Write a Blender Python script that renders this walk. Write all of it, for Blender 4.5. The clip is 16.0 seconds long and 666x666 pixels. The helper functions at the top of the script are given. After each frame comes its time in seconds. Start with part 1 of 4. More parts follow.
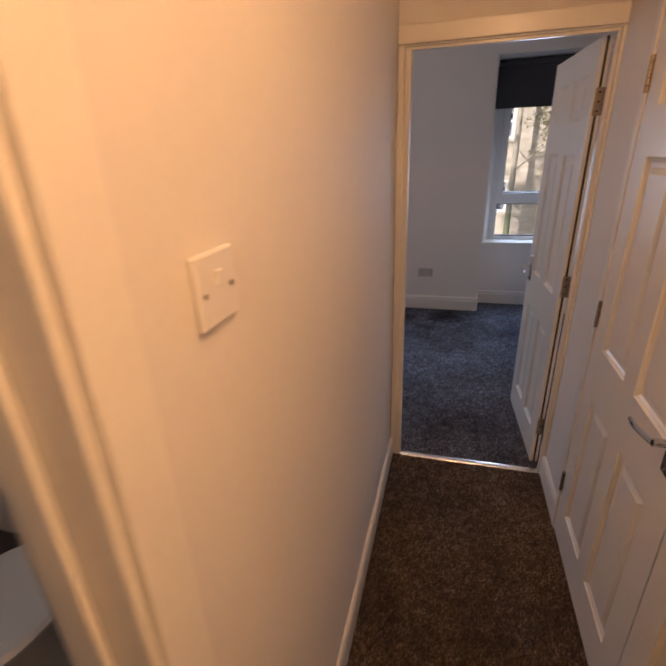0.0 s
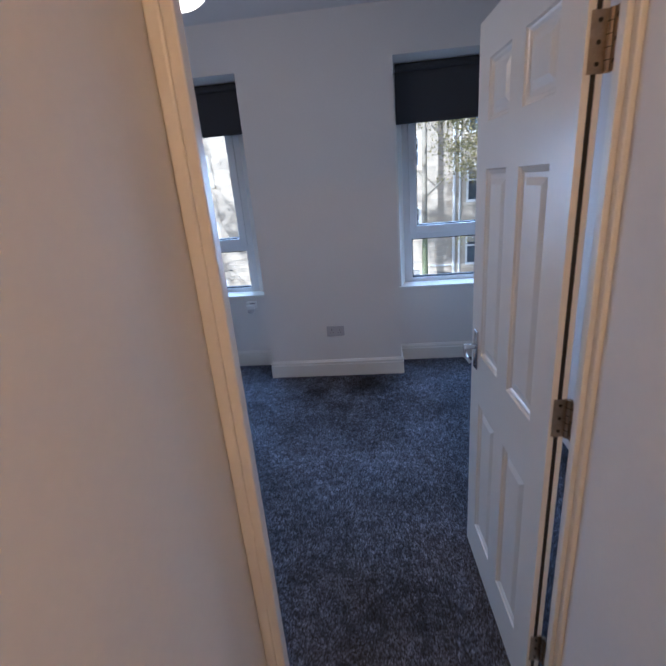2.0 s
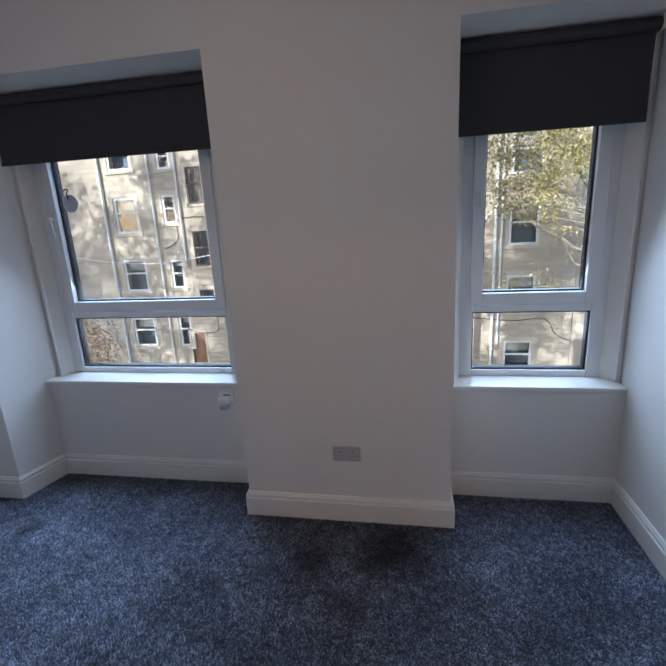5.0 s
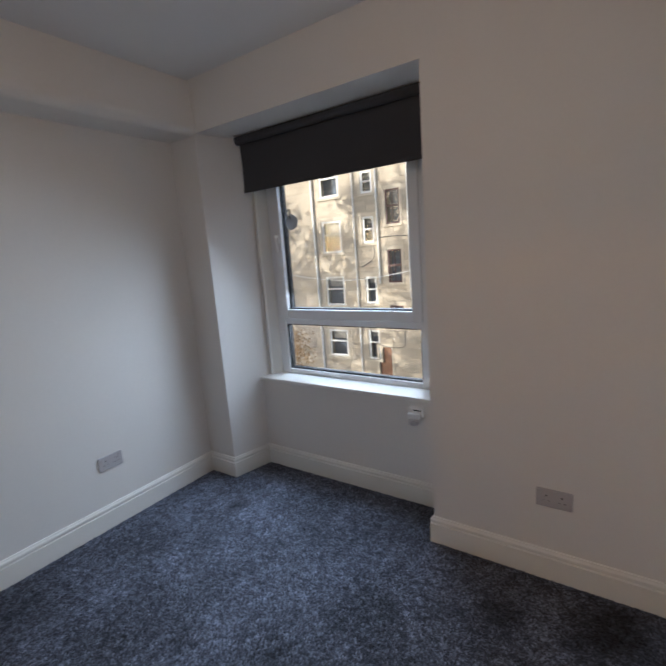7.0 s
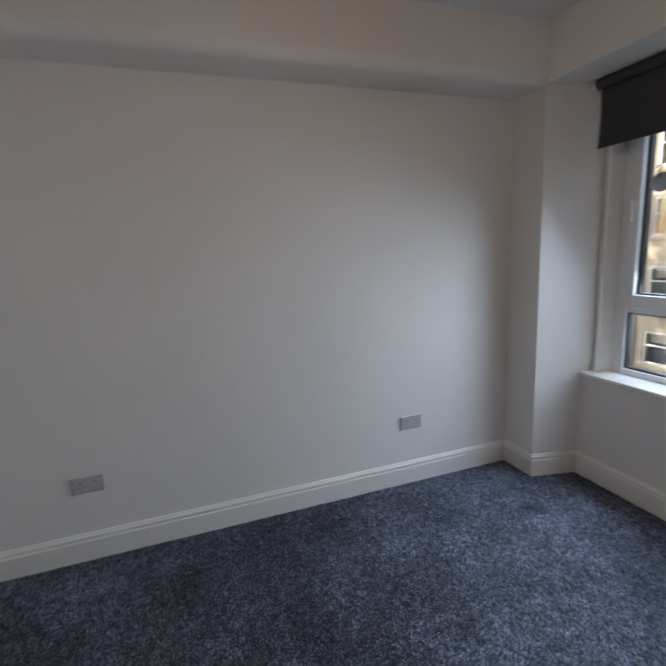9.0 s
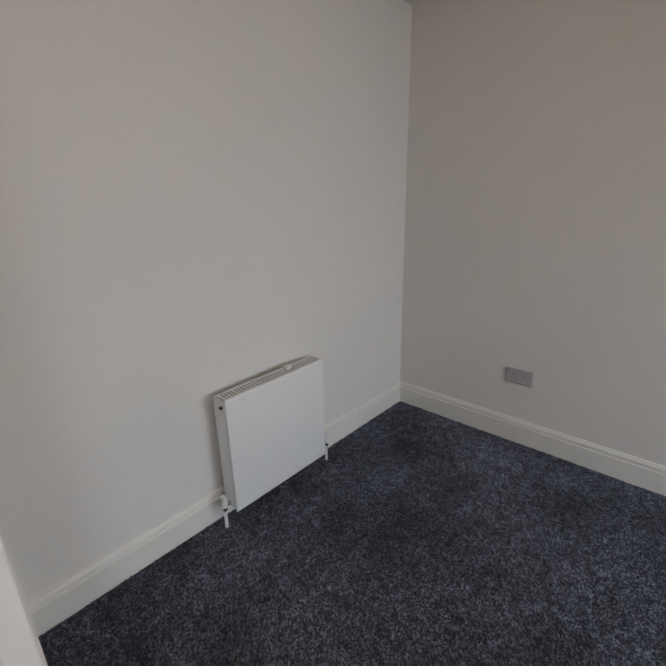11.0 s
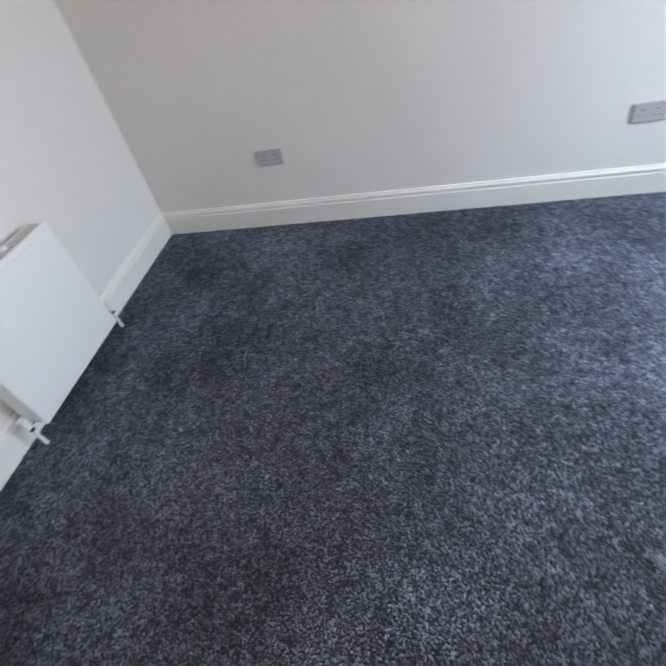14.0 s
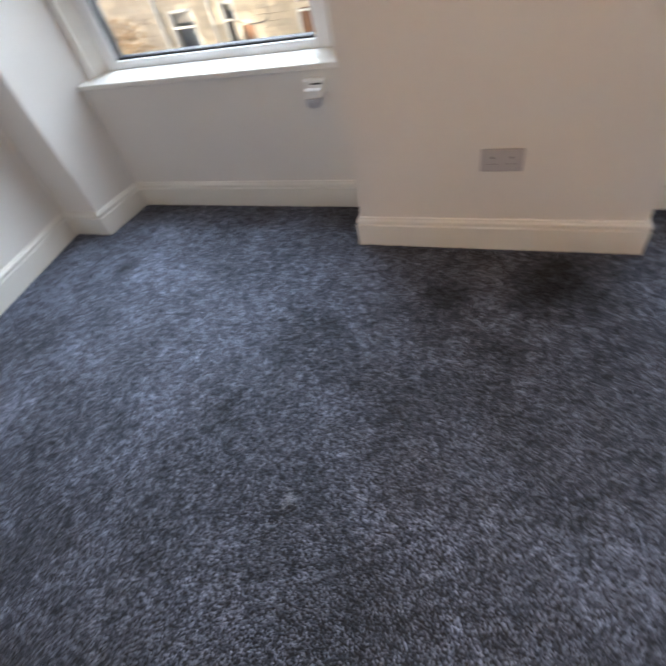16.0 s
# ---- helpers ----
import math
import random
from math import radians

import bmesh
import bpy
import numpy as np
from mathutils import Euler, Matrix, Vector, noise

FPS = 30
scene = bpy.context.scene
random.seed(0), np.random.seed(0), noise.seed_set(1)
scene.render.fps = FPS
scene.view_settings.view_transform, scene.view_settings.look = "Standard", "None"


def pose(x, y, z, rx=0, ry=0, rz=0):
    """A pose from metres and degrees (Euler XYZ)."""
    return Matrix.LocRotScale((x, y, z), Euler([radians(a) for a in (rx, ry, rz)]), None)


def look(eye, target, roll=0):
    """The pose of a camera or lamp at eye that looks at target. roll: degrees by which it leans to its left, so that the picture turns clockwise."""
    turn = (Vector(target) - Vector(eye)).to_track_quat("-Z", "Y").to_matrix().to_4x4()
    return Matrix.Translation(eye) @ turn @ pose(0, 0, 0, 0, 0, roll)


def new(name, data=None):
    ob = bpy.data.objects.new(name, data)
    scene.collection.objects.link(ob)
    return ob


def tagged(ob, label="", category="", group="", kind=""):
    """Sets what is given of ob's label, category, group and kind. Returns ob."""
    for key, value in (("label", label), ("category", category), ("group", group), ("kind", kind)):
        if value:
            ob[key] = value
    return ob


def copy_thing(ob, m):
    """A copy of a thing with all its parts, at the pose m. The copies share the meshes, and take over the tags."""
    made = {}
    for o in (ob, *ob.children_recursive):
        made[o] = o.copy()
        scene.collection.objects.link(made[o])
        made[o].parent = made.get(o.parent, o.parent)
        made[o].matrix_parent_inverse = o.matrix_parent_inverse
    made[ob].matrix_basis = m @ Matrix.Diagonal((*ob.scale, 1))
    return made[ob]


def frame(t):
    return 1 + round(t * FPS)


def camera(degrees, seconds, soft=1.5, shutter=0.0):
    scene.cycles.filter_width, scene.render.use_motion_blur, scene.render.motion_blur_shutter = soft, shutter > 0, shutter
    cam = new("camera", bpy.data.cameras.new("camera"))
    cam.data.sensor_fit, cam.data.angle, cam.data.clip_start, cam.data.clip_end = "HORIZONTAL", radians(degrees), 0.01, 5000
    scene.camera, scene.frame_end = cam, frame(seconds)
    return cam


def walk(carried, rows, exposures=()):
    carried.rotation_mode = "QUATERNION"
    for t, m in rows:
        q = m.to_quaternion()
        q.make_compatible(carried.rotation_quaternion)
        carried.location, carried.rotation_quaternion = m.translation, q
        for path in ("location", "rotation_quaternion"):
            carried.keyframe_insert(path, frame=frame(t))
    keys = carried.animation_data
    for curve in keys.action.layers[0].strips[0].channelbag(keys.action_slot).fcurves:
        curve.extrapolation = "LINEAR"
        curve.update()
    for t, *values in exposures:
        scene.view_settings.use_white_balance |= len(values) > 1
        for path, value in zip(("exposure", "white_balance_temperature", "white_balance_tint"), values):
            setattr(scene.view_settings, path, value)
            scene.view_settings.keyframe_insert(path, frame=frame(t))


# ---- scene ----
cam = camera(75.2, 16.0, soft=1.8, shutter=0.35)
PATH = [
    (0, (0.835, -4.573, 1.622), (0.331, -2.798, 0.85), -2.2),
    (0.5, (0.949, -4.337, 1.606), (0.561, -2.505, 0.904), -3.1),
    (1, (0.992, -4.062, 1.608), (0.631, -2.215, 0.931), -3.2),
    (1.5, (0.946, -3.691, 1.582), (0.682, -1.821, 0.925), -4.8),
    (2, (0.945, -3.369, 1.573), (0.73, -1.492, 0.916), -4.9),
    (2.5, (0.992, -3.018, 1.595), (0.794, -1.132, 0.957), -3.7),
    (3, (0.97, -2.721, 1.574), (0.763, -0.823, 0.978), -1.9),
    (3.5, (0.933, -2.424, 1.583), (0.674, -0.523, 1.018), -2.2),
    (6, (0.902, -1.933, 1.587), (0.36, -0.057, 1.156), -4.4),
    (6.5, (0.887, -1.91, 1.523), (0.03, -0.141, 1.151), -4.6),
    (7, (0.815, -1.933, 1.548), (-0.308, -0.319, 1.182), -4.3),
    (7.5, (0.72, -2.016, 1.52), (-0.641, -0.591, 1.182), -4.1),
    (8, (0.684, -2.017, 1.545), (-0.922, -0.878, 1.192), -4.4),
    (8.5, (0.65, -2.025, 1.499), (-1.124, -1.169, 1.148), -3.8),
    (9, (0.551, -1.997, 1.488), (-1.308, -1.358, 1.119), -2.7),
    (9.5, (0.47, -1.907, 1.578), (-1.475, -1.884, 1.114), -3.0),
    (10, (0.568, -1.822, 1.453), (-1.219, -2.585, 0.982), -1.4),
    (12.5, (0.593, -1.863, 1.437), (-0.522, -3.329, 0.656), -5.6),
    (13, (0.564, -1.886, 1.302), (-0.515, -3.032, 0.067), -10.5),
    (13.5, (0.521, -1.848, 1.3), (-0.741, -2.656, -0.025), -11.4),
    (14, (0.504, -1.763, 1.316), (-0.872, -2.168, -0.078), -13.5),
    (14.5, (0.494, -1.625, 1.292), (-0.913, -1.701, -0.128), -13.6),
    (15, (0.502, -1.481, 1.262), (-0.892, -1.18, -0.14), -15.2),
    (15.5, (0.45, -1.498, 1.302), (-0.68, -0.7, -0.144), -15.8),
    (16, (0.539, -1.533, 1.299), (-0.069, -0.373, -0.212), -15.7),
]
EXPOSURES = [
    (0.0, 0.25, 5800, 18), (1.0, 0.35, 5200, 14), (2.0, 0.50, 4650, 11), (2.5, 0.35, 4300, 10), (3.0, 0.40, 4250, 9), (3.5, 0.40, 4350, 9),
    (6.0, 0.45, 5850, 10), (9.0, 0.50, 6150, 10), (10.0, 0.85, 6850, 11), (12.5, 0.55, 6450, 11), (13.0, 1.05, 6300, 11), (14.5, 1.57, 6250, 10), (15.5, 1.28, 6400, 10), (16.0, 1.35, 6600, 10),
]
walk(cam, [(t, look(eye, target, roll)) for t, eye, target, roll in PATH], EXPOSURES)

# ---- light ----
SUN_DIR = Vector((0.50, 0.82, -0.36)).normalized()      # the way the sunlight travels
world = bpy.data.worlds.new("sky")
scene.world = world
world.use_nodes = True
wn = world.node_tree.nodes
sky = wn.new("ShaderNodeTexSky")
sky.sky_type, sky.sun_disc = "NISHITA", False
sky.sun_elevation = math.asin(-SUN_DIR.z)
sky.sun_rotation = math.atan2(-SUN_DIR.x, -SUN_DIR.y)
world.node_tree.links.new(sky.outputs[0], wn["Background"].inputs[0])
wn["Background"].inputs[1].default_value = 0.15


def lamp(name, kind, energy, color, m, **more):
    data = bpy.data.lights.new(name, kind)
    data.energy, data.color = energy, color
    for key, value in more.items():
        if key == "size":
            data.shape, data.size, data.size_y = "RECTANGLE", value[0], value[1]
        elif key == "radius":
            data.shadow_soft_size = value
        elif key == "angle":
            data.angle = radians(value)
    ob = new(name, data)
    ob.matrix_world = m
    return ob


lamp("sun", "SUN", 5.0, (1.0, 0.90, 0.74), look((0, 0, 30), Vector((0, 0, 30)) + SUN_DIR), angle=0.5)
# skylight in the two window openings
for x, wide, power, high in ((-0.74, 1.05, 13, 22), (1.565, 0.60, 7.5, 13)):
    sl = lamp("skylight", "AREA", power, (0.72, 0.85, 1.0), look((x, 0.435, 1.34), (x, -1.0, 0.55)), size=(wide, 1.15))
    sl.data.spread = radians(125)
    sl = lamp("high_skylight", "AREA", high, (0.64, 0.80, 1.0), look((x, 1.35, 3.3), (x, 0.3, 1.45)), size=(wide + 0.1, 0.9))
    sl.data.spread = radians(100)
# warm electric lamps: the bedroom pendant and the hall ceiling light
PENDANT = (0.234, -1.45, 2.265)
HALL_LAMP = (1.14, -4.52, 2.45)
lamp("pendant_bulb", "POINT", 5.2, (1.0, 0.64, 0.38), pose(PENDANT[0], PENDANT[1], PENDANT[2] - 0.12), radius=0.10)
lamp("hall_bulb", "POINT", 22.5, (1.0, 0.49, 0.165), pose(HALL_LAMP[0], HALL_LAMP[1], HALL_LAMP[2] - 0.10), radius=0.09)
# added fill lamp standing in for the bathroom's daylight
lamp("bathroom_fill", "POINT", 3.2, (1.0, 0.9, 0.78), pose(-0.5, -4.6, 2.2), radius=0.12)


# ---- materials ----
def shader(name, color, rough=0.6, metal=0.0, vary=0.0, scale=6.0, fine=0.0, fine_scale=120.0, bump=0.0, bump_scale=200.0, per=0.0, island=0.0, spec=0.5, sheen=0.0):
    """A principled material: colour with broad (vary) and fine mottling, relief, and a shift per object or island."""
    m = bpy.data.materials.new(name)
    m.use_nodes = True
    n, l = m.node_tree.nodes, m.node_tree.links
    p = n["Principled BSDF"]
    p.inputs["Roughness"].default_value, p.inputs["Metallic"].default_value = rough, metal
    p.inputs["Specular IOR Level"].default_value = spec
    if sheen:
        p.inputs["Sheen Weight"].default_value = sheen
        p.inputs["Sheen Roughness"].default_value = 0.45
    co = n.new("ShaderNodeTexCoord")
    value = None

    def add(a, factor, source):
        mul = n.new("ShaderNodeMath")
        mul.operation = "MULTIPLY_ADD"
        mul.inputs[1].default_value, mul.inputs[2].default_value = 2 * factor, 1 - factor
        l.new(source, mul.inputs[0])
        if a is None:
            return mul.outputs[0]
        both = n.new("ShaderNodeMath")
        both.operation = "MULTIPLY"
        l.new(a, both.inputs[0])
        l.new(mul.outputs[0], both.inputs[1])
        return both.outputs[0]

    for amount, size, detail in ((vary, scale, 4.0), (fine, fine_scale, 2.0)):
        if amount:
            t = n.new("ShaderNodeTexNoise")
            t.inputs["Scale"].default_value, t.inputs["Detail"].default_value = size, detail
            l.new(co.outputs["Object"], t.inputs["Vector"])
            value = add(value, amount, t.outputs[0])
    if per:
        value = add(value, per, n.new("ShaderNodeObjectInfo").outputs["Random"])
    if island:
        value = add(value, island, n.new("ShaderNodeNewGeometry").outputs["Random Per Island"])
    if value is None:
        p.inputs["Base Color"].default_value = (*color, 1)
    else:
        mix = n.new("ShaderNodeVectorMath")
        mix.operation = "SCALE"
        mix.inputs[0].default_value = color
        l.new(value, mix.inputs["Scale"])
        l.new(mix.outputs[0], p.inputs["Base Color"])
    if bump:
        t = n.new("ShaderNodeTexNoise")
        t.inputs["Scale"].default_value, t.inputs["Detail"].default_value = bump_scale, 3.0
        l.new(co.outputs["Object"], t.inputs["Vector"])
        b = n.new("ShaderNodeBump")
        b.inputs["Strength"].default_value, b.inputs["Distance"].default_value = bump, 0.004
        l.new(t.outputs[0], b.inputs["Height"])
        l.new(b.outputs[0], p.inputs["Normal"])
    return m


WALL = shader("wall_paint", (0.76, 0.735, 0.70), 0.65, vary=0.05, scale=1.3, fine=0.02, fine_scale=60, bump=0.10, bump_scale=140, spec=0.3)
CEIL = shader("ceiling_paint", (0.74, 0.74, 0.74), 0.8, vary=0.04, scale=1.1, bump=0.08, bump_scale=120, spec=0.2)
GLOSS = shader("white_gloss_paint", (0.80, 0.78, 0.73), 0.28, vary=0.04, scale=5, fine=0.02, fine_scale=80, bump=0.05, bump_scale=45)
UPVC = shader("white_upvc", (0.80, 0.81, 0.82), 0.25, vary=0.02, scale=8)
PLASTIC = shader("white_plastic", (0.78, 0.77, 0.75), 0.3, vary=0.02, scale=30)
# shade on the socket plates and the sensor's foot, painted in as grey
SHADED_PLASTIC = shader("shaded_plastic", (0.47, 0.45, 0.46), 0.35, vary=0.05, scale=40)
DARK = shader("dark_void", (0.015, 0.014, 0.013), 0.7)
GASKET = shader("black_rubber", (0.012, 0.013, 0.016), 0.6)
CHROME = shader("polished_chrome", (0.72, 0.72, 0.73), 0.12, 1.0, vary=0.05, scale=60)
STEEL = shader("hinge_steel", (0.36, 0.30, 0.23), 0.35, 1.0, vary=0.25, scale=50, fine=0.2, fine_scale=300)
STRIP = shader("aluminium_strip", (0.75, 0.76, 0.78), 0.22, 1.0, vary=0.1, scale=20)
RADPAINT = shader("radiator_enamel", (0.80, 0.80, 0.79), 0.3, vary=0.02, scale=6)
BLIND = shader("blackout_fabric", (0.055, 0.056, 0.062), 0.8, vary=0.08, scale=3, fine=0.15, fine_scale=500, bump=0.1, bump_scale=700, spec=0.25)
STONE = shader("sandstone", (0.52, 0.45, 0.355), 0.85, vary=0.34, scale=0.45, fine=0.2, fine_scale=9, bump=0.35, bump_scale=14, island=0.11)
MORTAR = shader("lime_mortar", (0.48, 0.42, 0.335), 0.9, vary=0.2, scale=1.2, bump=0.3, bump_scale=30)
STONE_DRESSED = shader("dressed_sandstone", (0.58, 0.51, 0.41), 0.8, vary=0.2, scale=1.5, fine=0.12, fine_scale=12, bump=0.3, bump_scale=20)
FRAME_W = shader("painted_sash", (0.78, 0.78, 0.77), 0.4, vary=0.06, scale=5)
FRAME_R = shader("maroon_sash", (0.11, 0.05, 0.05), 0.5, vary=0.2, scale=5)
# room dimness and the panes' sky reflection, painted in as one blue-grey
PAINTED_DIM = shader("painted_dim_interior", (0.17, 0.205, 0.26), 0.9, vary=0.4, scale=1.1)
CURTAIN = shader("net_curtain", (0.45, 0.44, 0.42), 0.9, vary=0.3, scale=6)
PIPE = shader("painted_pipe", (0.80, 0.80, 0.79), 0.5, vary=0.15, scale=3)
DOORWOOD = shader("brown_door", (0.24, 0.12, 0.07), 0.5, vary=0.15, scale=4)
SLATE = shader("roof_slate", (0.08, 0.085, 0.095), 0.7, vary=0.3, scale=3)
EARTH = shader("yard_ground", (0.14, 0.125, 0.085), 0.95, vary=0.5, scale=0.4, fine=0.3, fine_scale=6, bump=0.4, bump_scale=8)
BARK = shader("pale_bark", (0.36, 0.32, 0.25), 0.85, vary=0.3, scale=4, fine=0.2, fine_scale=30, bump=0.6, bump_scale=25)
BARK_GREEN = shader("mossy_bark", (0.22, 0.24, 0.13), 0.9, vary=0.4, scale=5, bump=0.6, bump_scale=25)
LEAF = shader("autumn_leaf", (0.38, 0.335, 0.14), 0.45, island=0.55, spec=0.4)
LEAF_GOLD = shader("golden_leaf", (0.30, 0.17, 0.05), 0.6, island=0.45, spec=0.3)
CERAMIC = shader("white_ceramic", (0.82, 0.83, 0.84), 0.1)
VINYL = shader("dark_vinyl", (0.10, 0.085, 0.075), 0.4, vary=0.3, scale=6)
GREYDISC = shader("grey_suction_plastic", (0.48, 0.52, 0.58), 0.3)
FLUFF = shader("pale_fluff", (0.26, 0.28, 0.33), 0.95)


def pile_material(name, color, spots):
    """Twist-pile yarn: mixed light and dark tufts, broad brushed patches, worn dark spots (x, y, radius, depth)."""
    m = bpy.data.materials.new(name)
    m.use_nodes = True
    n, l = m.node_tree.nodes, m.node_tree.links
    p = n["Principled BSDF"]
    p.inputs["Roughness"].default_value = 0.9
    p.inputs["Specular IOR Level"].default_value = 0.15
    p.inputs["Sheen Weight"].default_value = 0.06
    co = n.new("ShaderNodeTexCoord")

    def tex(scale, detail, rough=0.6):
        t = n.new("ShaderNodeTexNoise")
        t.inputs["Scale"].default_value, t.inputs["Detail"].default_value, t.inputs["Roughness"].default_value = scale, detail, rough
        l.new(co.outputs["Object"], t.inputs["Vector"])
        return t.outputs[0]

    def ramp(source, stops):
        r = n.new("ShaderNodeValToRGB")
        r.color_ramp.elements[0].position, r.color_ramp.elements[0].color = stops[0][0], (*stops[0][1], 1)
        r.color_ramp.elements[1].position, r.color_ramp.elements[1].color = stops[-1][0], (*stops[-1][1], 1)
        for pos, c in stops[1:-1]:
            r.color_ramp.elements.new(pos).color = (*c, 1)
        l.new(source, r.inputs[0])
        return r.outputs[0]

    def stain(x, y, radius, depth):
        """A worn dark mark round one spot, with a ragged edge."""
        off = n.new("ShaderNodeVectorMath")
        off.operation = "DISTANCE"
        off.inputs[1].default_value = (x, y, 0)
        l.new(co.outputs["Object"], off.inputs[0])
        rag = n.new("ShaderNodeMath")
        rag.operation = "MULTIPLY_ADD"
        rag.inputs[1].default_value = radius * 1.2
        l.new(tex(9.0, 4.0), rag.inputs[0])
        l.new(off.outputs["Value"], rag.inputs[2])
        return ramp(rag.outputs[0], [(radius, (depth, depth * 0.98, depth * 0.95)), (radius * 1.9, (1, 1, 1))])

    value = ramp(n.new("ShaderNodeNewGeometry").outputs["Random Per Island"], [(0.0, tuple(c * 0.42 for c in color)), (0.55, color), (1.0, tuple(c * 1.8 for c in color))])
    broad = ramp(tex(2.2, 6.0, 0.7), [(0.34, (0.58, 0.58, 0.58)), (0.50, (0.95, 0.95, 0.97)), (0.66, (1.42, 1.43, 1.48))])
    patch = ramp(tex(26.0, 4.0, 0.7), [(0.34, (0.58, 0.58, 0.58)), (0.66, (1.42, 1.42, 1.42))])
    for other in (broad, patch, *(stain(*q) for q in spots)):
        mul = n.new("ShaderNodeMix")
        mul.data_type, mul.blend_type = "RGBA", "MULTIPLY"
        mul.inputs["Factor"].default_value = 1.0
        mul.clamp_result = False
        l.new(value, mul.inputs[6])
        l.new(other, mul.inputs[7])
        value = mul.outputs[2]
    l.new(value, p.inputs["Base Color"])
    return m


def glass_material():
    m = bpy.data.materials.new("window_glass")
    m.use_nodes = True
    n, l = m.node_tree.nodes, m.node_tree.links
    clear, gloss, mix, fres = (n.new("ShaderNodeBsdf" + k) if k in ("Transparent", "Glossy") else n.new("ShaderNode" + k) for k in ("Transparent", "Glossy", "MixShader", "Fresnel"))
    gloss.inputs["Roughness"].default_value = 0.02
    fres.inputs["IOR"].default_value = 1.45
    l.new(fres.outputs[0], mix.inputs[0])
    l.new(clear.outputs[0], mix.inputs[1])
    l.new(gloss.outputs[0], mix.inputs[2])
    l.new(mix.outputs[0], n["Material Output"].inputs[0])
    return m


def glow_material(name, color, strength):
    m = bpy.data.materials.new(name)
    m.use_nodes = True
    p = m.node_tree.nodes["Principled BSDF"]
    p.inputs["Base Color"].default_value = (0.8, 0.78, 0.72, 1)
    p.inputs["Emission Color"].default_value, p.inputs["Emission Strength"].default_value = (*color, 1), strength
    return m


GLASS = glass_material()
PILE = pile_material("blue_grey_pile", (0.128, 0.139, 0.174), ((0.82, -0.17, 0.19, 0.36), (0.42, -0.30, 0.10, 0.5), (0.0, -0.5, 0.07, 0.6), (0.62, -0.52, 0.08, 0.6), (-1.2, -0.25, 0.07, 0.55)))
HALL_PILE = pile_material("brown_grey_pile", (0.125, 0.095, 0.072), ((0.62, -3.4, 0.12, 0.6),))
BACKING = shader("carpet_backing", (0.035, 0.036, 0.042), 0.95, vary=0.3, scale=8)
LIT_SHADE = glow_material("lit_opal_shade", (1.0, 0.86, 0.66), 1.6)


# ---- builders ----
def part(name, bm, material, parent=None, label="", smooth=False):
    """Links a bmesh as one mesh object, under a thing or a part."""
    me = bpy.data.meshes.new(name)
    bmesh.ops.recalc_face_normals(bm, faces=bm.faces)
    bm.to_mesh(me)
    bm.free()
    me.materials.append(material)
    if smooth:
        me.shade_smooth()
        me.set_sharp_from_angle(angle=radians(35))
    ob = new(name, me)
    if parent is not None:
        ob.parent = parent
    if label:
        ob["label"] = label
    return ob


def thing(name, m, label, category, group="", kind=""):
    ob = new(name)
    ob.empty_display_size = 0.1
    ob.matrix_world = m
    return tagged(ob, label, category, group, kind)


def box(lo, hi, bevel=0.0, seg=2, bm=None):
    """A box between two corners, with rounded edges if asked."""
    one = bmesh.new()
    r = bmesh.ops.create_cube(one, size=1.0)
    for v in r["verts"]:
        v.co = Vector((lo[i] + (v.co[i] + 0.5) * (hi[i] - lo[i]) for i in range(3)))
    if bevel:
        bmesh.ops.bevel(one, geom=one.edges[:], offset=bevel, segments=seg, profile=0.5, affect="EDGES")
    return join(bm, one)


def join(bm, one):
    if bm is None:
        return one
    me = bpy.data.meshes.new("tmp")
    one.to_mesh(me)
    one.free()
    bm.from_mesh(me)
    bpy.data.meshes.remove(me)
    return bm


def rod(a, b, r0, r1=None, seg=16, bevel=0.0, bm=None):
    """A round bar from a to b."""
    a, b = Vector(a), Vector(b)
    one = bmesh.new()
    m = Matrix.Translation((a + b) / 2) @ (b - a).to_track_quat("Z", "Y").to_matrix().to_4x4()
    bmesh.ops.create_cone(one, cap_ends=True, segments=seg, radius1=r0, radius2=r0 if r1 is None else r1, depth=(b - a).length)
    if bevel:
        bmesh.ops.bevel(one, geom=[e for e in one.edges if len(e.link_faces) == 2 and any(len(f.verts) > 4 for f in e.link_faces)], offset=bevel, segments=2, affect="EDGES")
    bmesh.ops.transform(one, matrix=m, verts=one.verts)
    return join(bm, one)


def prism(points, z0, z1, bm=None):
    """An upright prism over a plan outline."""
    one = bmesh.new()
    low = [one.verts.new((x, y, z0)) for x, y in points]
    top = [one.verts.new((x, y, z1)) for x, y in points]
    one.faces.new(low)
    one.faces.new(top)
    for i in range(len(points)):
        j = (i + 1) % len(points)
        one.faces.new((low[i], low[j], top[j], top[i]))
    return join(bm, one)


def sweep(path, profile, bm=None):
    """Runs a profile of (out, up) along a plan path, mitred; out is to the left of the way along."""
    one = bmesh.new()
    pts = [Vector((x, y)) for x, y in path]
    rings = []
    for i, q in enumerate(pts):
        d0 = (q - pts[i - 1]).normalized() if i else (pts[1] - q).normalized()
        d1 = (pts[i + 1] - q).normalized() if i < len(pts) - 1 else d0
        n0, n1 = Vector((-d0.y, d0.x)), Vector((-d1.y, d1.x))
        mitre = (n0 + n1) / (1 + n0.dot(n1))
        rings.append([one.verts.new((q.x + mitre.x * o, q.y + mitre.y * o, u)) for o, u in profile])
    for a, b in zip(rings, rings[1:]):
        for k in range(len(profile)):
            e = (k + 1) % len(profile)
            one.faces.new((a[k], b[k], b[e], a[e]))
    one.faces.new(rings[0])
    one.faces.new(rings[-1])
    return join(bm, one)


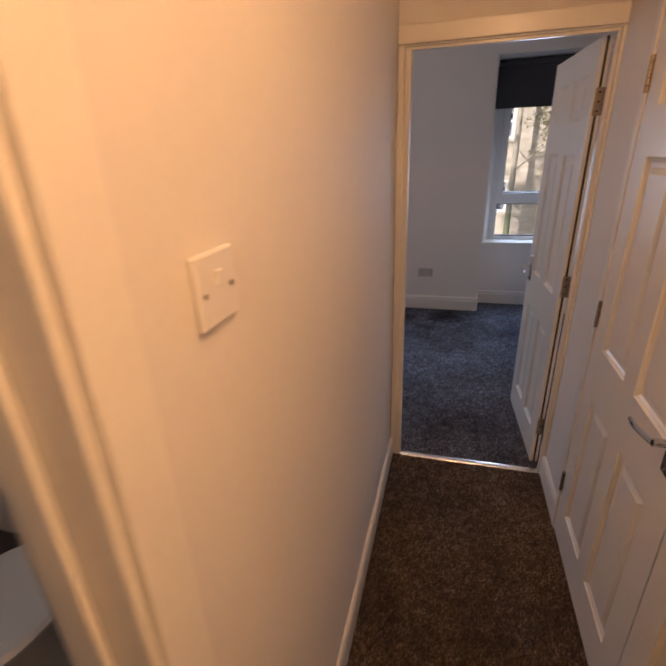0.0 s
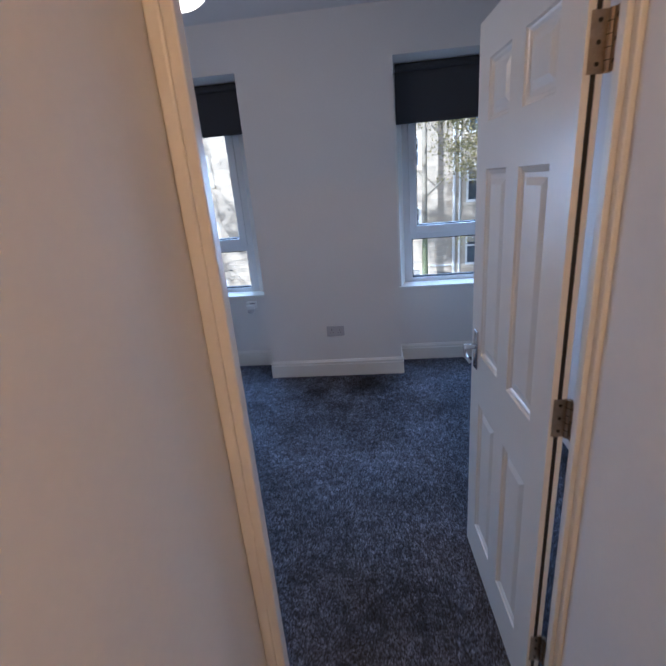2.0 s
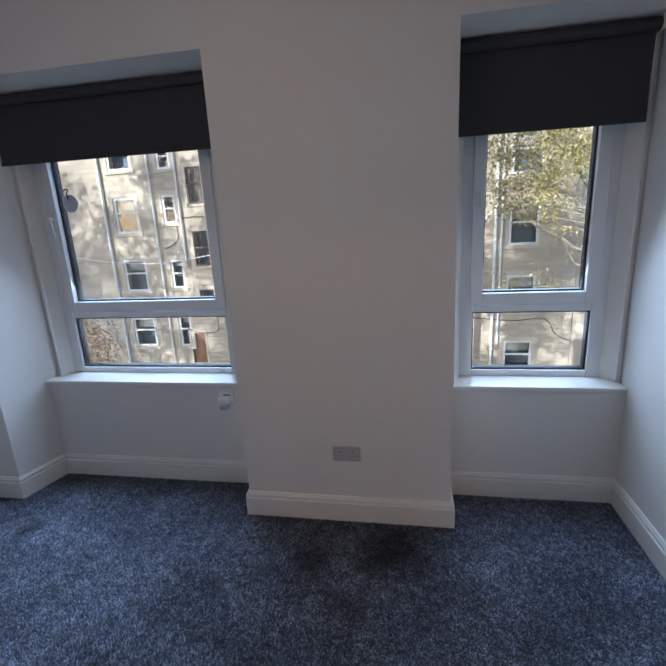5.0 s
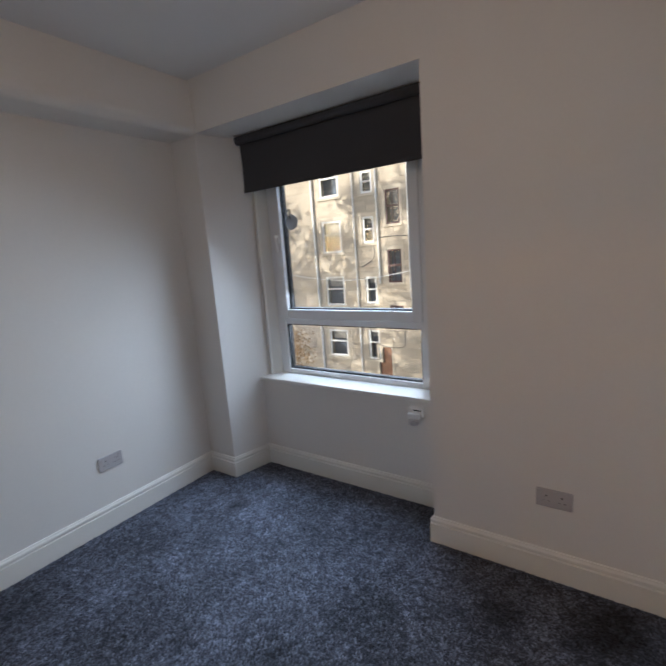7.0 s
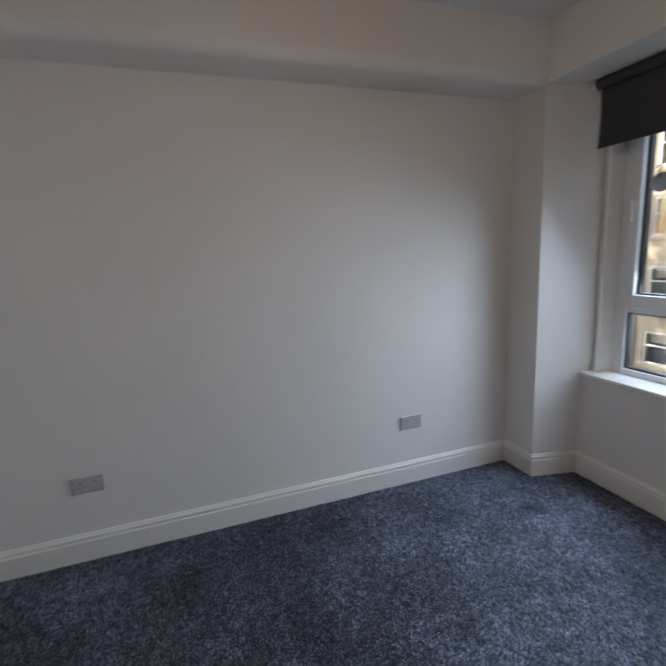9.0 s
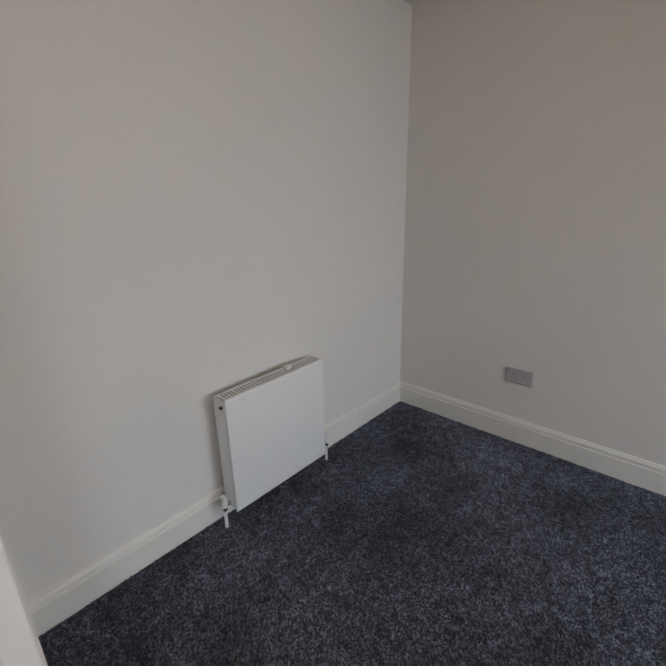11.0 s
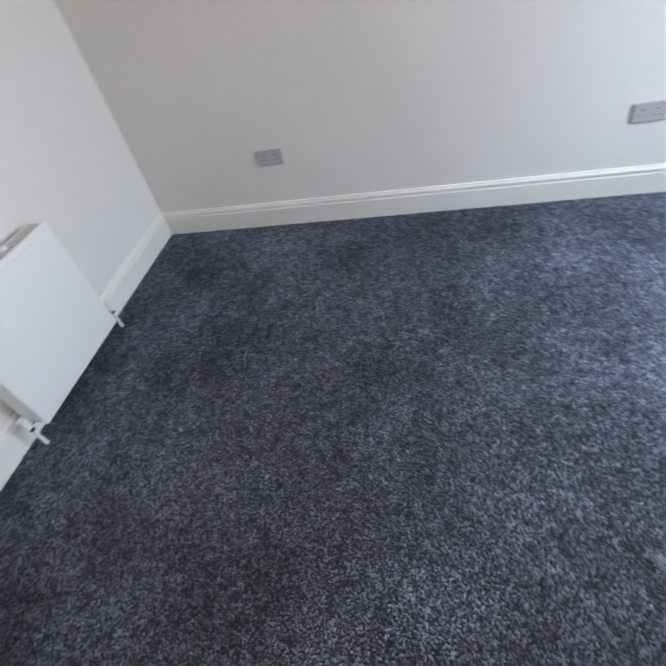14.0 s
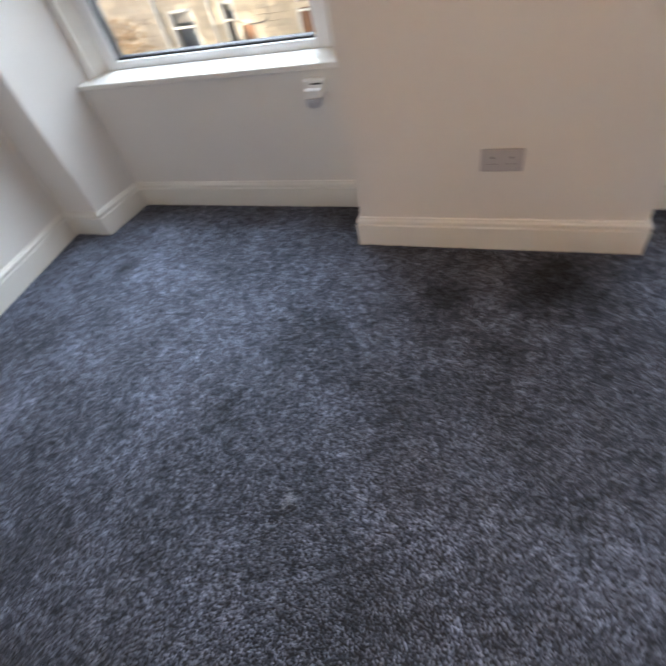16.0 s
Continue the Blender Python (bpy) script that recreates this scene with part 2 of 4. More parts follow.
def revolve(profile, seg=32):
    """A lathe turned about z from (radius, height) pairs."""
    one = bmesh.new()
    rings = [[one.verts.new((r * math.cos(2 * math.pi * k / seg), r * math.sin(2 * math.pi * k / seg), z)) for k in range(seg)] for r, z in profile]
    for a, b in zip(rings, rings[1:]):
        for k in range(seg):
            one.faces.new((a[k], a[(k + 1) % seg], b[(k + 1) % seg], b[k]))
    one.faces.new(rings[0])
    one.faces.new(rings[-1])
    return one


def tube(points, r, material, name, parent=None, label=""):
    cu = bpy.data.curves.new(name, "CURVE")
    cu.dimensions, cu.bevel_depth, cu.bevel_resolution = "3D", r, 3
    sp = cu.splines.new("POLY")
    sp.points.add(len(points) - 1)
    for q, c in zip(sp.points, points):
        q.co = (*c, 1)
    tmp = bpy.data.objects.new("tmp", cu)
    me = bpy.data.meshes.new_from_object(tmp)
    bpy.data.objects.remove(tmp)
    me.name = name
    me.materials.clear()
    me.materials.append(material)
    me.shade_smooth()
    ob = new(name, me)
    if parent is not None:
        ob.parent = parent
    if label:
        ob["label"] = label
    return ob


def structure(name, bm, material, label, category):
    return tagged(part(name, bm, material), label, category, kind="structure")


# ---- plan ----
XL, XR = -1.738, 2.015            # bedroom side walls
YF, YN = 0.018, 0.31              # face of the window wall, back of its niches
YB = -3.322                       # back wall of the bedroom's deep part
DY0, DY1 = -2.515, -2.462         # wall with the bedroom door: hall face, room face
DX0, DX1, DH = 0.602, 1.372, 2.0  # its opening
PX0, PX1 = 0.546, 0.571           # partition beside the hall
HX = 1.382                        # right wall of the hall
CH, BH, HEAD = 2.655, 2.335, 2.345  # ceiling, bulkhead's underside, niche heads
PIL0, PIL1 = 0.018, 1.117         # pier between the windows
YO = 0.536                        # outer face of the window wall

# bedroom shell
bed_floor = structure("floor", box((-2.1, -3.5, -0.12), (2.2, 0.36, 0.0)), BACKING, "dark blue-grey speckled twist-pile carpet", "carpet")
bm = prism([(-2.0, YF), (-1.487, YF), (-1.398, 0.385), (-1.345, 0.47), (-1.345, YO), (-2.0, YO)], 0, HEAD)
prism([(PIL0, YF), (PIL1, YF), (PIL1, YN), (1.135, YN), (1.135, YO), (-0.135, YO), (-0.135, 0.47), (-0.01, YN), (PIL0, YN)], 0, HEAD, bm)
prism([(2.005, 0.385), (2.2, 0.385), (2.2, YO), (1.945, YO), (1.945, 0.47)], 0, HEAD, bm)
box((-1.345, YN, 0), (-0.135, YO, 0.6565), bm=bm)
box((-1.417, YN, 0), (-1.345, 0.40, 0.6565), bm=bm)
box((-0.135, YN, 0), (PIL0, 0.40, 0.6565), bm=bm)
box((1.117, YN, 0), (XR, YO, 0.6565), bm=bm)
box((-2.0, YF, HEAD), (2.2, YO, 2.95), bm=bm)
structure("wall_north", bm, WALL, "white painted window wall with two deep window niches", "wall")
structure("wall_west", box((-2.0, -3.5, 0), (XL, YF, 2.95)), WALL, "white painted plaster wall", "wall")
structure("wall_east", box((XR, -2.9, 0), (2.2, 0.384, 2.95)), WALL, "white painted plaster wall beside the niche", "wall")
structure("wall_south", box((XL, -3.5, 0), (PX0, YB, 2.95)), WALL, "white painted plaster wall behind the radiator", "wall")
bm = box((PX0, DY0, 0), (PX1, DY1, 2.95))
box((DX1 + 0.026, DY0, 0), (XR, DY1, 2.95), bm=bm)
box((PX1, DY0, DH + 0.026), (DX1 + 0.026, DY1, 2.95), bm=bm)
structure("wall_door", bm, WALL, "white painted wall with the bedroom doorway", "wall")
structure("ceiling", box((XL, YB, CH), (XR, YF, 2.9)), CEIL, "matt white plaster ceiling", "ceiling")
outline = [(XL, BH)] + [(-1.53 + 0.06 * math.sin(q), 2.395 - (2.395 - BH) * math.cos(q)) for q in (k * math.pi / 24 for k in range(13))] + [(-1.497, CH - 0.001), (XL, CH - 0.001)]
bm = prism([(x, z) for x, z in outline], 0, YF - YB)
bmesh.ops.transform(bm, matrix=Matrix(((1, 0, 0, 0), (0, 0, -1, YF), (0, 1, 0, 0), (0, 0, 0, 1))), verts=bm.verts)
tagged(part("bulkhead", bm, WALL, smooth=True), "white plastered boxing along the top of the wall", "bulkhead", kind="structure")

# hall and bathroom shell
HY = -6.2
hall_floor = structure("hall_floor", box((PX1 - 0.1, HY, -0.12), (2.2, -3.5, 0.0), bm=box((PX1, -3.5, -0.12), (HX + 0.3, DY0 + 0.015, 0.001))), BACKING, "dark brown-grey hall carpet", "carpet")
bm = prism([(0.462, -4.335), (PX1, -4.335), (PX1, DY0), (PX0, DY0), (PX0, -3.5), (0.462, -3.5)], 0, 2.95)
box((0.462, HY, 0), (PX1, -5.13, 2.6), bm=bm)
box((0.462, -5.13, 2.03), (PX1, -4.335, 2.6), bm=bm)
structure("hall_wall_west", bm, WALL, "cream-lit painted hall wall with the bathroom doorway", "wall")
CY0, CY1 = -3.672, -2.872         # cupboard opening
bm = box((HX, CY1, 0), (HX + 0.12, DY0, 2.6))
box((HX, HY, 0), (HX + 0.12, CY0, 2.6), bm=bm)
box((HX, CY0, 2.06), (HX + 0.12, CY1, 2.6), bm=bm)
structure("hall_wall_east", bm, WALL, "cream-lit painted hall wall with the cupboard doorway", "wall")
structure("hall_wall_end", box((0.4, HY - 0.1, 0), (1.6, HY, 2.6)), WALL, "painted end wall of the hall", "wall")
structure("hall_ceiling", box((-1.8, HY, 2.55), (1.6, DY0, 2.7), bm=None), CEIL, "white hall ceiling", "ceiling")
bm = box((HX + 0.12, -3.8, 0), (2.1, CY0 - 0.05, 2.2))
box((2.1, -3.8, 0), (2.2, -2.9, 2.2), bm=bm)
structure("cupboard_wall", bm, WALL, "plain inner walls of the cupboard", "wall")
bm = box((-1.8, -5.6, 0), (0.462, -5.5, 2.55))
box((-1.8, -5.5, 0), (-1.7, -3.5, 2.55), bm=bm)
structure("bathroom_wall", bm, WALL, "plain painted bathroom walls", "wall")
structure("bathroom_floor", box((-1.8, -5.6, -0.1), (0.47, -3.5, -0.002)), VINYL, "dark vinyl bathroom floor", "floor")

# skirting boards: flat board with a grooved ogee top
SKIRT = [(0, 0.002), (0.018, 0.002), (0.018, 0.110), (0.0105, 0.114), (0.0105, 0.120), (0.017, 0.124), (0.016, 0.134), (0.010, 0.142), (0.008, 0.148), (0, 0.149)]
HSKIRT = [(0, 0.002), (0.015, 0.002), (0.015, 0.100), (0.012, 0.112), (0.007, 0.120), (0, 0.121)]
ROOM_LINE = [(PX0, DY1 + 0.001), (PX0, YB), (XL, YB), (XL, YF), (-1.487, YF), (-1.416, YN), (PIL0, YN), (PIL0, YF), (PIL1, YF), (PIL1, YN), (XR, YN), (XR, DY1), (DX1 + 0.085, DY1)]
structure("baseboard", sweep(ROOM_LINE[::-1], SKIRT), GLOSS, "tall white gloss skirting board with grooved top", "skirting")
structure("baseboard", sweep([(PX1, DY0 - 0.02), (PX1, -4.27)][::-1], [(-o, u) for o, u in HSKIRT][::-1]), GLOSS, "low white gloss hall skirting", "skirting")
structure("baseboard", sweep([(HX, DY0 - 0.002), (HX, CY1 - 0.012)], [(-o, u) for o, u in HSKIRT]), GLOSS, "short piece of white gloss hall skirting", "skirting")


# ---- doors ----
def panel_face(bm, w, h, y, side, panels):
    """One moulded face of a door leaf in the x-z plane at y; side is the way it faces."""
    xs = sorted({0, w, *(p[0] for p in panels), *(p[1] for p in panels)})
    zs = sorted({0, h, *(p[2] for p in panels), *(p[3] for p in panels)})

    def ring(x0, x1, z0, z1, depth):
        return [bm.verts.new((x, y - side * depth, z)) for x, z in ((x0, z0), (x1, z0), (x1, z1), (x0, z1))]

    for x0, x1 in zip(xs, xs[1:]):
        for z0, z1 in zip(zs, zs[1:]):
            if any(p[0] <= x0 and x1 <= p[1] and p[2] <= z0 and z1 <= p[3] for p in panels):
                rings = [ring(x0 + i, x1 - i, z0 + i, z1 - i, d) for i, d in ((0, 0), (0.004, 0.005), (0.010, 0.007), (0.016, 0.011), (0.028, 0.011), (0.046, 0.004), (0.050, 0.004))]
                for a, b in zip(rings, rings[1:]):
                    for k in range(4):
                        bm.faces.new((a[k], a[(k + 1) % 4], b[(k + 1) % 4], b[k]))
                bm.faces.new(rings[-1])
            else:
                bm.faces.new(ring(x0, x1, z0, z1, 0))


def lever(parent, x, y, z, side, toward):
    """A chrome lever handle on a plate; toward is the way the lever points along x."""
    handle = part("handle", box((x - 0.021, min(y, y + side * 0.007), z - 0.075), (x + 0.021, max(y, y + side * 0.007), z + 0.075), 0.003), CHROME, parent, "polished chrome lever handle on a long plate", True)
    neck = rod((x, y, z + 0.012), (x, y + side * 0.048, z + 0.012), 0.010, seg=16)
    part("neck", neck, CHROME, handle, smooth=True)
    bm = bmesh.new()
    last = None
    for k in range(9):
        t = k / 8
        cx, cy = x + toward * 0.115 * t, y + side * (0.046 + 0.012 * math.sin(t * 2.2))
        hz, hy = 0.010 - 0.003 * t, 0.006
        ring = [bm.verts.new((cx, cy + hy * math.cos(a), z + 0.012 - 0.010 * t + hz * math.sin(a))) for a in (j * math.pi / 4 for j in range(8))]
        if last:
            for j in range(8):
                bm.faces.new((last[j], last[(j + 1) % 8], ring[(j + 1) % 8], ring[j]))
        else:
            bm.faces.new(ring)
        last = ring
    bm.faces.new(last)
    part("lever", bm, CHROME, handle, smooth=True)
    for dz in (-0.06, 0.06):
        part("screw", rod((x, y + side * 0.006, z + dz), (x, y + side * 0.0085, z + dz), 0.0035, seg=10), STEEL, handle)


def panelled_door(name, w, h, m, label, kinds):
    """A six-panel moulded door hinged at x = 0; its far side (-y) faces the hall when shut."""
    door = thing(name, m, label, "door")
    s, mid = 0.105, 0.09
    a0, a1, b0, b1 = s, (w - mid) / 2, (w + mid) / 2, w - s
    rows = ((0.165, 0.735), (0.930, 1.565), (1.700, 1.868))
    panels = [(x0, x1, z0, z1) for z0, z1 in rows for x0, x1 in ((a0, a1), (b0, b1))]
    bm = bmesh.new()
    panel_face(bm, w, h, 0, 1, panels)
    panel_face(bm, w, h, -0.036, -1, panels)
    for pts in (((0, 0), (0, h)), ((w, 0), (w, h))):
        (x, z0), (_, z1) = pts
        bm.faces.new([bm.verts.new(c) for c in ((x, 0, z0), (x, -0.036, z0), (x, -0.036, z1), (x, 0, z1))])
    for z in (0, h):
        bm.faces.new([bm.verts.new(c) for c in ((0, 0, z), (w, 0, z), (w, -0.036, z), (0, -0.036, z))])
    bmesh.ops.remove_doubles(bm, verts=bm.verts, dist=0.0002)
    part("leaf", bm, GLOSS, door)
    part("seal", box((-0.0015, -0.023, 0.0), (0.001, -0.014, h)), DARK, door, "dark smoke seal in the leaf edge")
    for side, y in kinds:
        lever(door, w - 0.062, y, 0.940, side, -1)
    return door


def hinge(parent, x, y, z, plates):
    """A butt hinge: knuckled barrel along z and its plates, given as boxes."""
    barrel = rod((x, y, z - 0.05), (x, y, z + 0.05), 0.0065, seg=12, bevel=0.001)
    h = part("hinge", barrel, STEEL, parent, "worn brass-coloured butt hinge", True)
    for k in range(4):
        zz = z - 0.03 + 0.02 * k
        part("knuckle", rod((x, y, zz - 0.0008), (x, y, zz + 0.0008), 0.0069, seg=12), DARK, h)
    for lo, hi in plates:
        part("plate", box((x + lo[0], y + lo[1], z - 0.05), (x + hi[0], y + hi[1], z + 0.05), 0.0006, 1), STEEL, h)
        cx, cy = x + (lo[0] + hi[0]) / 2, y + (lo[1] + hi[1]) / 2
        for dz in (-0.034, 0.0, 0.034):
            thin_x = hi[0] - lo[0] < hi[1] - lo[1]
            ax = Vector((hi[0] - lo[0], 0, 0)) if thin_x else Vector((0, hi[1] - lo[1], 0))
            c = Vector((cx, cy, z + dz))
            part("screw", rod(c - ax * 0.75, c + ax * 0.75, 0.0042, seg=10), DARK, h)


# the bedroom door, standing open into the room
SWING = 93.2
door_m = pose(DX1 - 0.004, DY1 + 0.022, 0.008, 0, 0, SWING)
bed_door = panelled_door("door_1", 0.660, 1.981, door_m @ pose(0.004, 0.036, 0), "white gloss six-panel door standing open", ((-1, -0.036), (1, 0.0)))
for z in (0.23, 1.0, 1.76):
    hinge(bed_door, -0.006, -0.040, z, (((0.004, 0.002), (0.0055, 0.034)), ((-0.034, -0.001), (-0.002, 0.0005))))

# frame of the bedroom doorway: lining, stops, architraves, threshold
frame_1 = thing("door_frame", pose((DX0 + DX1) / 2, (DY0 + DY1) / 2, 0), "white gloss door lining and architrave of the bedroom doorway", "door frame", kind="structure")
O = Vector(((DX0 + DX1) / 2, (DY0 + DY1) / 2, 0))


def fpart(name, lo, hi, bevel=0.002, mat=None, origin=None, parent=None, label=""):
    o = O if origin is None else origin
    return part(name, box(Vector(lo) - o, Vector(hi) - o, bevel), mat or GLOSS, parent or frame_1, label)


fpart("jamb", (PX1 + 0.001, DY0 - 0.014, 0.002), (DX0, DY1 + 0.003, DH), 0.005)
fpart("jamb", (DX1, DY0 - 0.014, 0.002), (DX1 + 0.026, DY1 + 0.003, DH), 0.003)
fpart("head", (PX1 + 0.001, DY0 - 0.003, DH), (DX1 + 0.026, DY1 + 0.003, DH + 0.026))
fpart("stop", (DX0, DY0 - 0.012, 0.002), (DX0 + 0.025, DY0 + 0.026, DH - 0.012), 0.004)
fpart("stop", (DX1 - 0.012, DY0 + 0.004, 0.002), (DX1, DY0 + 0.026, DH - 0.012))
fpart("stop", (DX0, DY0 + 0.004, DH - 0.0118), (DX1, DY0 + 0.026, DH))
for y0, y1 in ((DY0 - 0.016, DY0 - 0.0005), (DY1 + 0.0005, DY1 + 0.014)):
    left = PX1 + 0.001 if y0 < DY0 - 0.01 else PX0 + 0.004
    if y0 > DY0:
        fpart("architrave", (left, y0, 0.002), (DX0 - 0.006, y1, DH + 0.006), 0.004)
    right = HX - 0.001 + 0.002 if y0 < DY0 - 0.01 else DX1 + 0.072
    if y0 > DY0:
        fpart("architrave", (DX1 + 0.006, y0, 0.002), (max(right, DX1 + 0.0095), y1, DH + 0.006), 0.001)
    fpart("architrave", (left, y0, DH + 0.0065), (max(right, DX1 + 0.0095), y1, DH + 0.072), 0.004)
    if y0 > DY0:
        fpart("moulding", (left + 0.012, y0 - 0.004 if y0 < DY0 - 0.01 else y1 - 0.001, DH + 0.046), (max(right, DX1 + 0.0095) - 0.001, y0 + 0.001 if y0 < DY0 - 0.01 else y1 + 0.004, DH + 0.060), 0.0018)
# moulded architrave on the room side of the near jamb, standing on a plinth block
fpart("moulding", (PX0 + 0.044, DY1 + 0.0135, 0.151), (PX0 + 0.051, DY1 + 0.019, DH - 0.01), 0.002)
fpart("moulding", (PX0 + 0.053, DY1 + 0.0135, 0.151), (DX0 + 0.001, DY1 + 0.022, DH - 0.01), 0.005)
fpart("bead", (DX0 - 0.010, DY1 + 0.0215, 0.151), (DX0 - 0.002, DY1 + 0.025, DH - 0.01), 0.002)
fpart("plinth_block", (PX0 + 0.036, DY1 + 0.0142, 0.003), (DX0 + 0.002, DY1 + 0.027, 0.150), 0.003)
fpart("strike_plate", (DX0 - 0.0005, DY0 + 0.028, 0.93), (DX0 + 0.0012, DY0 + 0.052, 1.03), 0.0005, STEEL, label="steel strike plate in the jamb")
tagged(part("threshold_strip", sweep([(DX0 + 0.001, DY0 + 0.005), (DX1 - 0.001, DY0 + 0.005)], [(-0.019, 0.0015), (-0.015, 0.006), (-0.004, 0.0085), (0.004, 0.0085), (0.015, 0.006), (0.019, 0.0015)]), STRIP), "ribbed silver aluminium carpet threshold strip", "threshold", kind="structure")

# hall cupboard door, shut, and its lining
cup_m = pose(HX - 0.012, -2.898, 0.012, 0, 0, -90)
cup_door = panelled_door("door_2", 0.735, 1.981, cup_m @ pose(0, 0.036, 0) @ pose(0, 0, 0), "white gloss six-panel cupboard door standing shut", ((-1, -0.036),))
for z in (0.26, 1.03, 1.79):
    hinge(cup_door, -0.002, -0.040, z, (((0.002, 0.0028), (0.012, 0.0042)), ((-0.012, 0.0028), (-0.002, 0.0042))))
frame_2 = thing("door_frame", pose(HX, (CY0 + CY1) / 2, 0), "white gloss lining of the cupboard doorway", "door frame", kind="structure")
O2 = Vector((HX, (CY0 + CY1) / 2, 0))
for nm, lo, hi in (("jamb", (HX - 0.016, CY1 - 0.022, 0.002), (HX + 0.118, CY1 + 0.012, 2.0)), ("jamb", (HX - 0.016, CY0 - 0.012, 0.002), (HX + 0.118, CY0 + 0.026, 2.0)),
                   ("head", (HX - 0.016, CY0 - 0.012, 2.0), (HX + 0.118, CY1 + 0.012, 2.058)), ("stop", (HX + 0.03, CY0 + 0.022, 0.002), (HX + 0.045, CY0 + 0.04, 2.0)),
                   ("architrave", (HX - 0.018, CY0 - 0.075, 0.002), (HX - 0.0005, CY0 - 0.0125, 2.0)), ("architrave", (HX - 0.018, CY0 - 0.075, 2.0), (HX - 0.0165, CY1 + 0.012, 2.06))):
    fpart(nm, lo, hi, 0.002, None, O2, frame_2)

fpart("keep", (HX - 0.0185, CY0 + 0.006, 0.905), (HX - 0.0155, CY0 + 0.030, 0.985), 0.0008, STEEL, O2, frame_2, "steel latch keep on the cupboard jamb")
fpart("latch", (HX - 0.021, CY0 + 0.022, 0.930), (HX - 0.0175, CY0 + 0.032, 0.955), 0.001, CHROME, O2, frame_2)

# bathroom doorway lining
frame_3 = thing("door_frame", pose(PX1, -4.73, 0), "white gloss lining and architrave of the bathroom doorway", "door frame", kind="structure")
O3 = Vector((PX1, -4.73, 0))
for nm, lo, hi in (("jamb", (0.458, -4.362, 0.002), (PX1 + 0.003, -4.336, 2.0)), ("jamb", (0.458, -5.129, 0.002), (PX1 + 0.003, -5.103, 2.0)), ("head", (0.458, -5.129, 2.0), (PX1 + 0.003, -4.336, 2.028)),
                   ("architrave", (PX1 + 0.0005, -4.352, 0.002), (PX1 + 0.015, -4.29, 2.006)), ("architrave", (PX1 + 0.0005, -5.175, 0.002), (PX1 + 0.015, -5.113, 2.006)), ("architrave", (PX1 + 0.0005, -5.175, 2.0065), (PX1 + 0.015, -4.29, 2.07)),
                   ("stop", (0.49, -4.374, 0.002), (0.525, -4.3625, 2.0))):
    fpart(nm, lo, hi, 0.003, None, O3, frame_3)


# ---- windows ----
def window(name, x0, x1, gx0, gx1, handle_left):
    """A white uPVC window: outer frame, opening sash above, fixed light below, glass and gaskets."""
    w = thing(name, pose((x0 + x1) / 2, 0.49, 0.66), "white uPVC window with opening upper sash and fixed lower light", "window", kind="structure")
    o = Vector(((x0 + x1) / 2, 0.49, 0.66))

    def p(nm, lo, hi, bev=0.004, mat=UPVC, parent=None, label=""):
        return part(nm, box(Vector(lo) - o, Vector(hi) - o, bev), mat, parent or w, label)

    z0, z1, zt0, zt1 = 0.662, 2.33, 1.055, 1.108
    f = 0.070
    fr = p("window_frame", (x0, 0.465, z0), (x0 + f, 0.53, z1))
    p("stile", (x1 - f, 0.465, z0), (x1, 0.53, z1), parent=fr)
    p("bottom_rail", (x0 + f, 0.467, z0), (x1 - f, 0.53, 0.716), parent=fr)
    p("top_rail", (x0 + f, 0.467, z1 - 0.06), (x1 - f, 0.53, z1), parent=fr)
    p("transom", (x0 + f, 0.467, zt0), (x1 - f, 0.53, zt1), parent=fr)
    s0, s1 = x0 + f - 0.018, x1 - f + 0.018
    sash = p("sash", (s0, 0.448, zt1 - 0.012), (s0 + 0.062, 0.512, z1 - 0.05), 0.005, label="white opening sash")
    p("stile", (s1 - 0.062, 0.448, zt1 - 0.012), (s1, 0.512, z1 - 0.05), 0.005, parent=sash)
    p("bottom_rail", (s0 + 0.062, 0.449, zt1 - 0.012), (s1 - 0.062, 0.512, zt1 + 0.056), 0.005, parent=sash)
    p("top_rail", (s0 + 0.062, 0.449, z1 - 0.11), (s1 - 0.062, 0.512, z1 - 0.05), 0.005, parent=sash)
    for a, b, za, zb in ((s0 + 0.062, s1 - 0.062, zt1 + 0.056, z1 - 0.11), (x0 + f, x1 - f, 0.716, zt0)):
        pane = p("pane", (a - 0.004, 0.488, za - 0.004), (b + 0.004, 0.494, zb + 0.004), 0, GLASS, label="clear double-glazed pane")
        pane.visible_shadow = False
        g, y0, y1 = 0.008, 0.482, 0.4875
        for lo, hi in (((a, y0, za), (a + g, y1, zb)), ((b - g, y0, za), (b, y1, zb)), ((a + g, y0, za), (b - g, y1, za + g)), ((a + g, y0, zb - g), (b - g, y1, zb))):
            p("gasket", lo, hi, 0, GASKET)
            # black strip added outside the pane to darken the brightly lit rebate
            p("spacer", (lo[0], 0.4945, lo[2]), (hi[0], 0.5295, hi[2]), 0, GASKET)
    hx = s0 + 0.031 if handle_left else s1 - 0.031
    h = p("window_handle", (hx - 0.014, 0.440, 1.63), (hx + 0.014, 0.4485, 1.70), 0.003, PLASTIC, label="white lever window handle")
    part("neck", rod(Vector((hx, 0.441, 1.685)) - o, Vector((hx, 0.415, 1.685)) - o, 0.009, seg=12), PLASTIC, h, smooth=True)
    part("lever", rod(Vector((hx, 0.417, 1.695)) - o, Vector((hx + (0.018 if handle_left else -0.018), 0.410, 1.575)) - o, 0.0095, 0.007, 10, 0.002), PLASTIC, h, smooth=True)
    return w


window("window_1", -1.340, -0.140, -1.26, -0.22, True)
